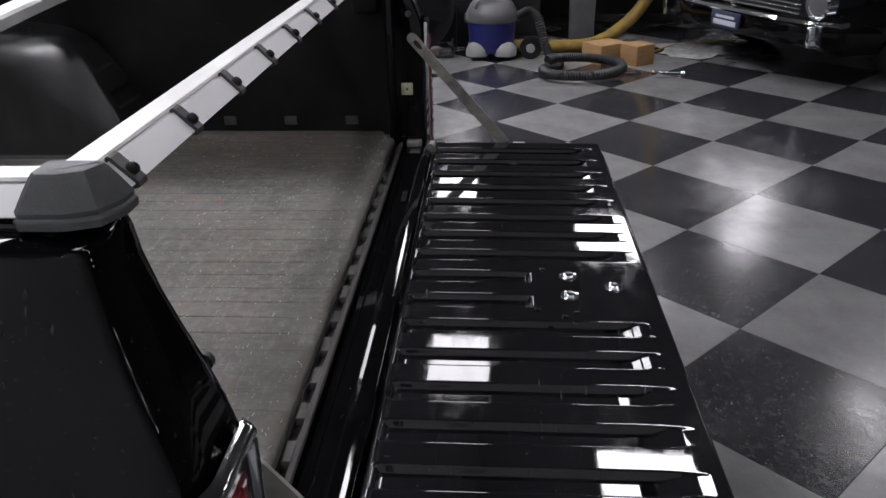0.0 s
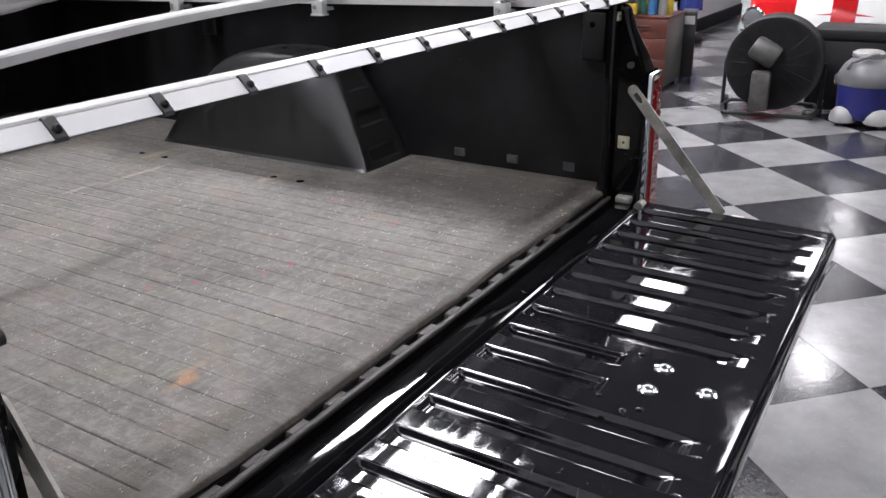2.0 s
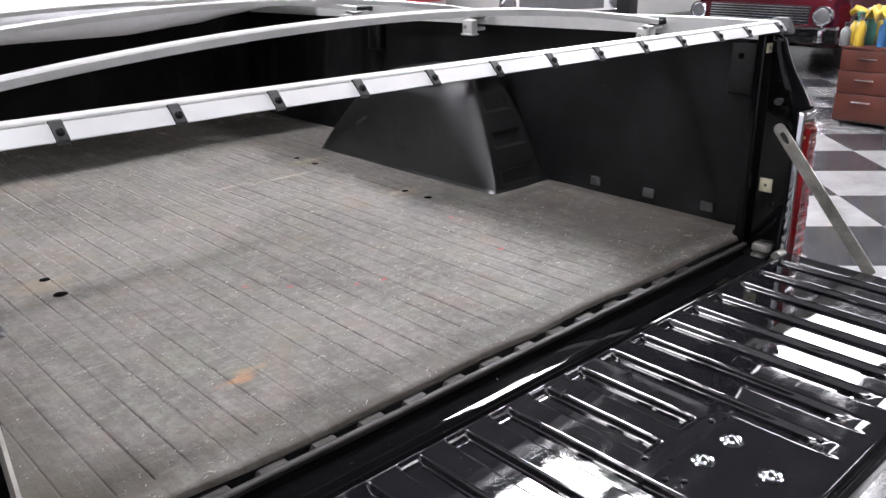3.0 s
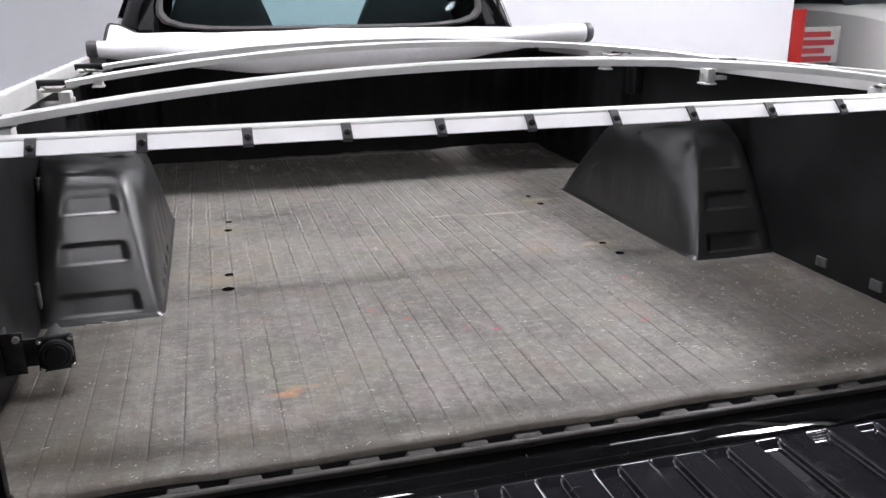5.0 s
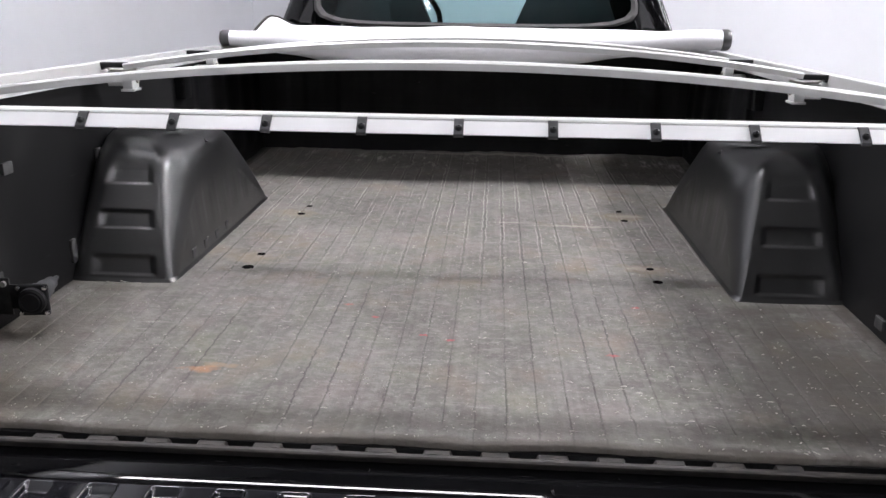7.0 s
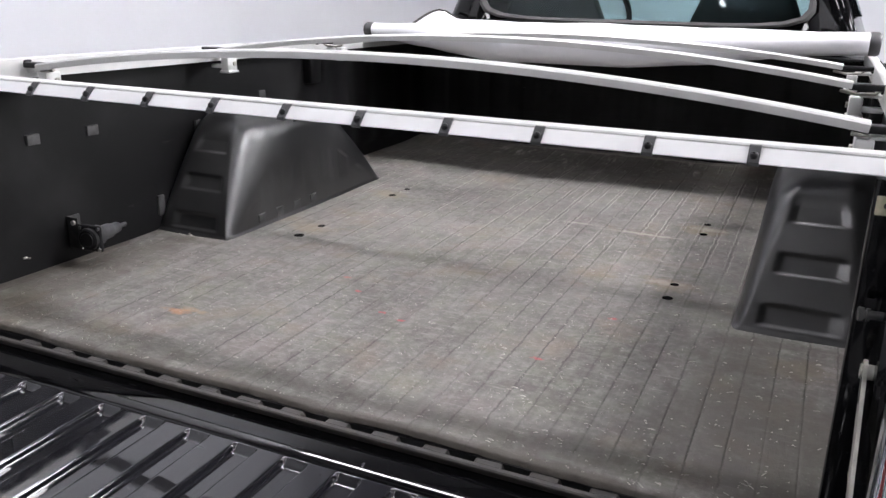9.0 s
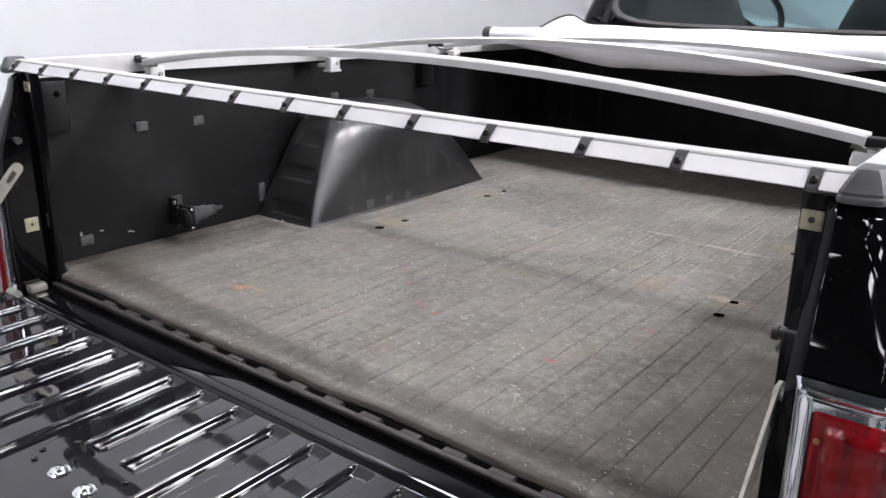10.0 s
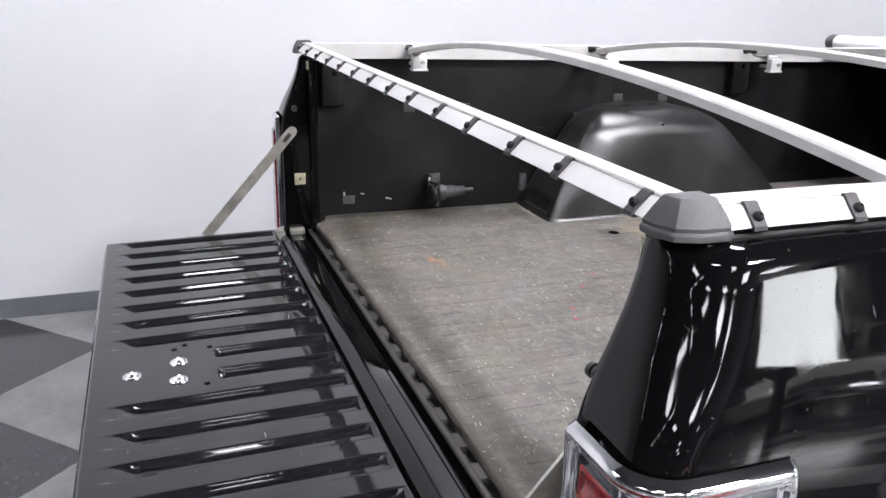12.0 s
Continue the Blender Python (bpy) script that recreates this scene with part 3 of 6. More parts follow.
for lx, ly in ((5.15, -0.05), (6.2, -4.4), (11.1, -4.3), (9.7, 0.15), (3.3, 5.2), (7.6, 5.4),
               (12.9, -5.1), (15.1, -5.0), (15.2, 0.4), (12.2, 5.2)):
    copy_thing(first_light, pose(lx, ly, 4.2))


slim = ceiling_light(-1.25, -4.4, 0.16, 0.8, TUBE_LIGHT, "slim ceiling light fixture, switched on")
for lx in (-1.25, 4.4):
    for ly in (-4.4, -5.9, -7.4, -8.9, -10.4):
        if (lx, ly) != (-1.25, -4.4):
            copy_thing(slim, pose(lx, ly, 4.2))


# ---- the pickup truck ----
BED = 0.72          # top of the mat
truck = thing("pickup_truck", "black pickup truck with its tailgate lowered and glossy paint", "pickup truck")


def flank(z):
    """Half width of the bed's outer side at a height."""
    d = max(0.0, 1.178 - z)
    return 0.906 + 0.295 * min(d, 0.18) - 0.7 * min(max(d - 0.09, 0.0), 0.09) ** 2 + 0.024 * ease((d - 0.18) / 0.4) - 0.03 * ease((0.72 - z) / 0.3)


def rake(y):
    """How far the bed's upper edge falls away towards the cab."""
    return -0.001 - 0.019 * max(0.0, y - 0.15)


def side_outline(z, inset, s):
    """Plan of the right bed side at a height: jamb, rear face, rounded corner, flank."""
    xo = flank(z) - inset
    yr = -0.026 - 0.056 * ease((1.18 - z) / 0.2) + inset * 0.8
    r = 0.042 + 0.018 * ease((z - 1.02) / 0.09)
    xi = 0.831 + 0.004 * ease((1.18 - z) / 0.16)
    pts = [(0.803, 0.014), (0.803, -0.002), (0.8045, -0.0045), (0.808, -0.006), (0.829, -0.007), (0.8305, min(-0.009, yr + 0.012)), (0.8315, yr + 0.004), (xi + 0.004, yr)]
    pts += [(xi + 0.012 + (xo - r - xi - 0.012) * k / 3, yr) for k in range(4)]
    pts += [(xo - r + r * math.sin(a), yr + r - r * math.cos(a)) for a in (math.pi / 2 * k / 8 for k in range(1, 9))]
    pts += [(xo, yr + r + (2.34 - yr - r) * k / 30) for k in range(1, 31)]
    return [(s * x, y) for x, y in pts]


def bed_side(s):
    bm = nb()
    levels = [(t, None) for t in span(0.0, 1.0, 22)] + [(0.0, 1.168), (0.0015, 1.172), (0.005, 1.177), (0.011, 1.181), (0.02, 1.183), (0.045, 1.1835)]
    loops = []
    for a, z in levels:
        row = []
        for k, _ in enumerate(side_outline(1.0, 0, s)):
            y0 = side_outline(0.8, 0, s)[k][1]
            arch = 0.0
            if abs(y0 - 1.05) < 0.47 and k > 19:
                arch = max(0.0, 0.37 + math.sqrt(max(0.0, 0.47 ** 2 - (y0 - 1.05) ** 2)) - 0.5)
            low = 0.5 + arch * 0.75
            zz = low + (1.148 - low) * a if z is None else z
            x, y = side_outline(zz, 0 if z is None else a, s)[k]
            row.append((x, y, zz + rake(y) * ease((zz - 1.02) / 0.14)))
        loops.append(row)
    rings(bm, loops, closed=False)
    part("bed_side", bm, BLACK, truck, angle=50)
    top_bar = sweep(nb(), [(-0.015, 0.0), (-0.015, 0.013), (-0.013, 0.015), (0.013, 0.015), (0.015, 0.013), (0.015, 0.0)], [((s * 0.87, y, 1.168 + rake(y)), (s, 0, 0), (0, 0, 1)) for y in (0.0, 0.15, 2.34)])
    part("rail_top", top_bar, BLACK, truck)
    post = nb()
    box(post, min(s * 0.8335, s * 0.87), max(s * 0.8335, s * 0.87), -0.01, 0.012, 0.5, 1.165, 0.002)
    part("corner_post", post, BLACK, truck)


def tail_light(s):
    z0, z1 = 0.6, 1.018
    ncol, cols = 84, []
    for i in range(ncol + 1):
        cols.append(i / ncol)

    def spot(t, z, off):
        """A point of the rear corner at fraction t from the inner edge round to the flank."""
        xo = flank(z)
        yr, r, xi = -0.082, 0.042, 0.843
        l1, l2, l3 = xo - r - xi, r * math.pi / 2, 0.095
        d = t * (l1 + l2 + l3)
        if d < l1:
            p, n = (xi + d, yr), (0, -1)
        elif d < l1 + l2:
            a = (d - l1) / r
            p, n = (xo - r + r * math.sin(a), yr + r - r * math.cos(a)), (math.sin(a), -math.cos(a))
        else:
            p, n = (xo, yr + r + d - l1 - l2), (1, 0)
        return (s * (p[0] + off * n[0]), p[1] + off * n[1], z)

    rim = nb()
    zs = span(z0, z1, 120)
    inner_t, inner_z = (0.088, 0.9), (z0 + 0.028, z1 - 0.031)

    def rim_off(t, z):
        e = min(t * 0.24, (1 - t) * 0.24, z - z0, z1 - z)
        return 0.002 + 0.0105 * ease(e / 0.005) - 0.007 * ease((e - 0.008) / 0.009)
    rows = [[rim.verts.new(spot(t, z, rim_off(t, z))) for t in cols] for z in zs]
    for j in range(len(zs) - 1):
        for i in range(ncol):
            tm, zm = (cols[i] + cols[i + 1]) / 2, (zs[j] + zs[j + 1]) / 2
            if inner_t[0] < tm < inner_t[1] and inner_z[0] < zm < inner_z[1]:
                continue
            rim.faces.new((rows[j][i], rows[j][i + 1], rows[j + 1][i + 1], rows[j + 1][i]))
    light = part("tail_light", rim, CHROME, truck, "chrome tail light bezel wrapping the corner", angle=60)
    lens = nb()
    ts, lz = span(0.078, 0.91, 80), span(z0 + 0.022, z1 - 0.025, 110)

    def lens_off(t, z):
        e = min((t - 0.078) * 0.24, (0.91 - t) * 0.24, z - lz[0], lz[-1] - z)
        rib = 0.0007 * math.sin((z - 0.6) * 210)
        return 0.002 + 0.005 * ease(e / 0.006) + 0.007 * ease((e - 0.015) / 0.008) + (rib if e > 0.025 else 0)
    sheet(lens, ts, lz, lambda t, z: spot(t, z, lens_off(t, z)))
    part("lens", lens, LENS, light, "red ribbed plastic lens", angle=60)
    for t in (0.122, 0.866):
        sc = nb()
        a, b_ = Vector(spot(t, 0.958, 0.003)), Vector(spot(t, 0.958, 0.0095))
        cyl(sc, a, b_, 0.0035, 0.003, 12)
        part("screw", sc, AMBER, light)


for s in (1, -1):
    bed_side(s)
    tail_light(s)

# bed floor and rear sill under liner and mat
part("bed_floor", box(nb(), -0.9, 0.9, -0.04, 2.36, 0.655, 0.688), BLACK, truck)
sill = nb()
prof = [(-0.098, 0.6), (-0.098, 0.674), (-0.094, 0.682), (-0.086, 0.687), (-0.064, 0.6905), (-0.041, 0.6905), (-0.035, 0.687), (-0.033, 0.68), (-0.033, 0.6)]
rings(sill, [[(x, y, z) for y, z in prof] for x in (-0.84, 0.84)])
part("rear_sill", sill, BLACK, truck, angle=25)
part("rear_valance", box(nb(), -0.9, 0.9, -0.07, -0.03, 0.42, 0.62, 0.01), BLACK, truck)
bump = nb()
box(bump, -0.95, 0.95, -0.2, -0.09, 0.36, 0.5, 0.03, 3)
part("rear_bumper", bump, CHROME, truck)
part("chassis", box(nb(), -0.42, 0.42, 0.1, 5.3, 0.34, 0.5, 0.02), DARKSTEEL, truck)

# tailgate: stamped inner panel with recessed flutes
GX, GHALF, GY0, GY1 = -0.012, 0.84, -0.557, -0.103
FLUTE = [GX - 0.019 + 0.0912 * (k + 0.5) for k in range(-9, 9)]


def gate_z(x, y):
    z = 0.7015 - 0.006 * (GY1 - y) / (GY1 - GY0)
    k = min(range(18), key=lambda i: abs(x - FLUTE[i]))
    short = k in (8, 9)
    off = abs(x - FLUTE[k])
    across = 1 - ease((off - 0.0165) / 0.0065)
    if short:
        along = ease((GY1 - 0.012 - y) / 0.012) * ease((y + 0.335) / 0.014)
    else:
        along = ease((GY1 - 0.012 - y) / 0.012) * ease((y + 0.515) / 0.05)
    z -= 0.011 * across * along
    if 0.004 < abs(x - GX - 0.008) < 0.3:
        z += 0.0001 * math.sin(x * 21)
    edge = min(x - (GX - GHALF), GX + GHALF - x, y - GY0, GY1 - y)
    return z - 0.02 * (1 - ease(edge / 0.012)) ** 2


xs = []
for c in FLUTE:
    xs += [c + o for o in (-0.0262, -0.0238, -0.0222, -0.0205, -0.0188, -0.017, -0.0158, -0.014, 0.014, 0.0158, 0.017, 0.0188, 0.0205, 0.0222, 0.0238, 0.0262)]
edge_steps = (0.0, 0.003, 0.006, 0.009, 0.012, 0.016)
xs = sorted(set([x for x in xs if abs(x - GX) < GHALF - 0.02] + [GX - GHALF + o for o in edge_steps] + [GX + GHALF - o for o in edge_steps]))
ys = sorted(set([GY0 + o for o in edge_steps] + [GY1 - o for o in (0, 0.003, 0.006, 0.009, 0.012, 0.015, 0.018, 0.021, 0.024, 0.03)]
                + span(-0.535, -0.14, 26) + [-0.336, -0.333, -0.33, -0.327, -0.324, -0.32]))
panel = nb()
sheet(panel, xs, ys, lambda x, y: (x, y, gate_z(x, y)))
tailgate = part("tailgate", panel, GATE_PAINT, truck, "lowered black tailgate with recessed flutes", angle=75)
shell = nb()
box(shell, GX - GHALF, GX + GHALF, GY0, GY1, 0.63, 0.686, 0.014, 3)
part("outer_skin", shell, BLACK, tailgate)
for bx, by in ((0.019, -0.401), (-0.021, -0.479), (-0.055, -0.398)):
    zb = gate_z(bx, by)
    bolt = nb()
    lathe(bolt, [(0.0165, -0.002), (0.0165, 0.0008), (0.0145, 0.0024), (0.012, 0.002), (0.0112, 0.0036), (0.0085, 0.0062), (0.0045, 0.0072), (0.003, 0.005)], 20, Matrix.Translation((bx, by, zb)))
    part("bolt", bolt, CHROME, tailgate, "chrome handle bolt")
for bx, by in ((-0.115, -0.405), (0.045, -0.355), (-0.15, -0.36), (0.03, -0.33), (-0.108, -0.34), (-0.13, -0.385)):
    st = nb()
    lathe(st, [(0.0055, -0.001), (0.005, 0.0018), (0.002, 0.003)], 10, Matrix.Translation((bx, by, gate_z(bx, by))))
    part("rivet", st, BLACK, tailgate)
for s in (1, -1):
    xe = GX + s * GHALF
    for y0_, y1_, w_, h_ in ((-0.53, -0.505, 0.022, 0.694), (-0.35, -0.318, 0.014, 0.6985)):
        lt = box(nb(), min(xe, xe - s * w_), max(xe, xe - s * w_), y0_, y1_, 0.66, h_, 0.003)
        part("latch", lt, STEEL if y0_ > -0.4 else BLACK, tailgate)
    hinge = nb()
    cyl(hinge, (xe - s * 0.03, -0.095, 0.69), (xe + s * 0.002, -0.095, 0.69), 0.012, n=14)
    part("hinge", hinge, STEEL, tailgate)

# folding straps from the posts to the gate
for s in (1, -1):
    a, b_ = Vector((s * 0.8215, -0.054, 0.979)), Vector((GX + s * (GHALF - 0.006), -0.292, 0.701))
    d = (b_ - a).normalized()
    wide = d.cross(Vector((1, 0, 0))).normalized()
    strap = nb()
    hw = 0.0135
    outline = []
    ln = (b_ - a).length
    for k in range(9):
        an = math.pi / 2 + math.pi * k / 8
        outline.append((hw * math.cos(an), hw * math.sin(an)))
    outline += [(ln + 0.006, -hw), (ln + 0.006, hw)]
    rings(strap, [[a + d * p + wide * q + Vector((off, 0, 0)) for p, q in outline] for off in (-0.002, 0.002)])
    st = part("gate_strap", strap, STEEL, truck, "folding steel strap holding the tailgate")
    slot = nb()
    rings(slot, [[a + d * p + wide * q + Vector((off, 0, 0)) for p, q in [(0.02 + 0.018 * math.cos(t), 0.006 * math.sin(t)) for t in (2 * math.pi * k / 12 for k in range(12))]] for off in (-0.0028, 0.0028)])
    part("slot", slot, DARKSTEEL, st)
    mid = a + d * ln * 0.42
    for p, r in ((a, 0.0085), (mid, 0.007)):
        rv = nb()
        cyl(rv, p + Vector((-0.0045 * s, 0, 0)), p + Vector((0.009 * s, 0, 0)), r, n=12)
        part("pivot", rv, STEEL, st)
    for z in (0.845, 1.15):
        pl = nb()
        if z < 1:
            box(pl, min(s * 0.8275, s * 0.8315), max(s * 0.8275, s * 0.8315), -0.05, -0.02, z - 0.016, z + 0.016, 0.0008)
        else:
            box(pl, min(s * 0.806, s * 0.828), max(s * 0.806, s * 0.828), -0.0095, -0.0062, z - 0.006, z + 0.015, 0.0008)
        plate_ob = part("post_plate", pl, BEIGE, truck, "small aged beige plate on the post")
        rivet_at = ((s * 0.8265, -0.035, z), (s * 0.828, -0.035, z)) if z < 1 else ((s * 0.817, -0.0105, z + 0.005), (s * 0.817, -0.0093, z + 0.005))
        part("rivet", cyl(nb(), *rivet_at, 0.0035, n=10), DARKSTEEL, plate_ob)
    stud = nb()
    cyl(stud, (s * 0.832, -0.045, 1.042), (s * 0.81, -0.047, 1.042), 0.0048, n=14)
    cyl(stud, (s * 0.811, -0.047, 1.042), (s * 0.8055, -0.0474, 1.042), 0.008, n=16)
    cyl(stud, (s * 0.817, -0.0464, 1.042), (s * 0.8135, -0.0466, 1.042), 0.0072, n=16)
    part("striker", stud, DARKSTEEL, truck, "dark steel latch striker on the post")
    pk = nb()
    box(pk, min(s * 0.805, s * 0.829), max(s * 0.805, s * 0.829), -0.07, -0.03, 0.69, 0.708, 0.004)
    part("gate_stop", pk, STEEL, truck)


# wheels
def wheel(parent, x, y, r=0.365, w=0.24, chrome=True):
    m = Matrix.Translation((x, y, r)) @ Matrix.Rotation(math.pi / 2, 4, "Y")
    ty = nb()
    lathe(ty, [(r * 0.62, -w / 2), (r * 0.9, -w / 2), (r * 0.98, -w * 0.4), (r, -w * 0.25), (r, w * 0.25), (r * 0.98, w * 0.4), (r * 0.9, w / 2), (r * 0.62, w / 2)], 36, m)
    wh = part("wheel", ty, TYRE, parent)
    rim = nb()
    lathe(rim, [(r * 0.6, -w * 0.46), (r * 0.63, -w * 0.48), (r * 0.56, -w * 0.38), (r * 0.3, -w * 0.36), (r * 0.16, -w * 0.42), (0.01, -w * 0.42), (0.01, w * 0.42), (r * 0.16, w * 0.42), (r * 0.3, w * 0.36), (r * 0.56, w * 0.38), (r * 0.63, w * 0.48), (r * 0.6, w * 0.46)], 30, m)
    part("rim", rim, CHROME if chrome else GREYMET, wh)
    return wh


for s in (1, -1):
    for y in (1.05, 4.5):
        wheel(truck, s * 0.82, y)


# cab with rear window
def oval(a, b_, zc, n=56, power=7, taper=0.0):
    pts = []
    for i in range(n):
        t = 2 * math.pi * (i + 0.5) / n
        c, sn = math.cos(t), math.sin(t)
        k = (abs(c) ** power + abs(sn) ** power) ** (-1 / power)
        x, z = a * k * c, zc + b_ * k * sn
        pts.append((x * (1 - taper * max(0.0, z - 1.18)), z))
    return pts


CABY = 2.42
outer = oval(0.83, 0.62, 1.16, power=9, taper=0.5)
hole = oval(0.7, 0.2, 1.433, power=6, taper=0.5)
back = nb()
slope = 0.12


def lean(z):
    return slope * max(0.0, z - 1.2)


rings(back, [[(x, CABY + lean(z) + dy, z) for x, z in pts] for pts, dy in ((hole, 0.05), (hole, 0.012), (oval(0.712, 0.209, 1.433, power=6, taper=0.5), 0.0), (oval(0.8, 0.58, 1.16, power=9, taper=0.5), -0.002), (outer, 0.02), (outer, 0.1))], caps=False)
cab = part("cab", back, BLACK, truck, angle=50)
roof = nb()
front_hole = oval(0.68, 0.245, 1.415, power=6, taper=0.45)
rings(roof, [[(x, y + (0.12 if y < 3 else -0.75) * max(0.0, z - 1.2), z) for x, z in pts] for pts, y in ((outer, CABY + 0.098), (oval(0.86, 0.62, 1.16, power=9, taper=0.5), 2.7), (oval(0.86, 0.62, 1.16, power=9, taper=0.5), 3.75), (oval(0.83, 0.6, 1.16, power=9, taper=0.5), 3.85), (front_hole, 3.86))], caps=False)
part("cab_shell", roof, BLACK, cab, angle=40)
seal = nb()
so, si = oval(0.716, 0.213, 1.433, power=6, taper=0.5), oval(0.692, 0.195, 1.433, power=6, taper=0.5)
rings(seal, [[(x, CABY + lean(z) + dy, z) for x, z in pts] for pts, dy in ((so, -0.002), (so, -0.009), (oval(0.705, 0.205, 1.433, power=6, taper=0.5), -0.016), (si, -0.008), (si, 0.01))], caps=False)
part("window_seal", seal, SEAL, cab, "grey rubber window seal")
pane = nb()
rows = [[pane.verts.new((x, CABY + lean(z) + dy, z)) for x, z in si] for dy in (0.0, 0.005)]
pane.faces.new(rows[0])
pane.faces.new(rows[1][::-1])
for i in range(len(si)):
    j = (i + 1) % len(si)
    pane.faces.new((rows[0][i], rows[0][j], rows[1][j], rows[1][i]))
rear_glass = part("rear_window", pane, GLASS, cab, "tinted rear window", smooth=False)
rear_glass.visible_shadow = False
pane = nb()
rows = [[pane.verts.new((x, 3.85 - 0.75 * max(0.0, z - 1.2) + dy, z)) for x, z in oval(0.69, 0.255, 1.415, power=6, taper=0.45)] for dy in (0.0, 0.005)]
pane.faces.new(rows[0])
pane.faces.new(rows[1][::-1])
shield = part("windshield", pane, GLASS, cab, smooth=False)
shield.visible_shadow = False
for s in (1, -1):
    sg = nb()
    ring = [(2.62, 1.27), (3.42, 1.27), (3.2, 1.6), (2.72, 1.6)]
    rings(sg, [[(s * (0.862 * (1 - 0.5 * (z - 1.18)) + o), y, z) for y, z in ring] for o in (-0.03, 0.003)])
    pane_ob = part("side_window", sg, GLASS, cab)
    pane_ob.visible_shadow = False
part("cab_floor", box(nb(), -0.8, 0.8, 2.5, 3.8, 0.55, 0.62), SEAT, cab)
dash = nb()
box(dash, -0.75, 0.75, 3.35, 3.75, 0.9, 1.13, 0.05, 3)
part("dashboard", dash, SEAT, cab)
for x in (-0.42, 0.4):
    seat = nb()
    rings(seat, [[(x + w * px, y + d * py, z) for px, py in [(math.copysign(abs(math.cos(t)) ** 0.3, math.cos(t)), math.copysign(abs(math.sin(t)) ** 0.3, math.sin(t))) for t in (2 * math.pi * i / 20 for i in range(20))]]
                 for z, w, y, d in ((0.78, 0.26, 2.78, 0.07), (1.1, 0.255, 2.74, 0.07), (1.22, 0.226, 2.72, 0.06), (1.4, 0.15, 2.69, 0.055), (1.54, 0.125, 2.68, 0.05), (1.58, 0.09, 2.68, 0.03))])
    box(seat, x - 0.24, x + 0.24, 2.75, 3.2, 0.7, 0.82, 0.04, 3)
    part("seat", seat, SEAT, cab, "grey high-backed seat")
sw = nb()
tube(sw, [(-0.38 + 0.19 * math.cos(t), 3.2 + 0.08 * math.sin(t), 1.2 + 0.17 * math.sin(t)) for t in (2 * math.pi * i / 30 for i in range(30))], 0.014, 8, closed=True)
tube(sw, [(-0.57, 3.2, 1.2), (-0.38, 3.22, 1.19), (-0.19, 3.2, 1.2)], 0.012, 8)
part("steering_wheel", sw, SEAL, cab)

hood = nb()
rings(hood, [[(w * px, y, z) for px, z in ((-1, 0.5), (-1.02, 0.8), (-0.98, zt - 0.06), (-0.9, zt), (-0.4, zt + 0.025), (0, zt + 0.03), (0.4, zt + 0.025), (0.9, zt), (0.98, zt - 0.06), (1.02, 0.8), (1, 0.5))]
             for y, w, zt in ((3.7, 0.95, 1.13), (4.5, 0.96, 1.1), (5.3, 0.95, 1.04), (5.55, 0.93, 1.0), (5.6, 0.9, 0.9))])
part("front_end", hood, BLACK, truck, angle=35)
fb = nb()
box(fb, -0.96, 0.96, 5.6, 5.75, 0.42, 0.58, 0.03, 3)
part("front_bumper", fb, CHROME, truck)


# ---- bed liner ----
LX = 0.003          # the liner sits a little off centre
liner = thing("bed_liner", "black moulded plastic bed liner with wheel humps, scuffed", "bed liner")


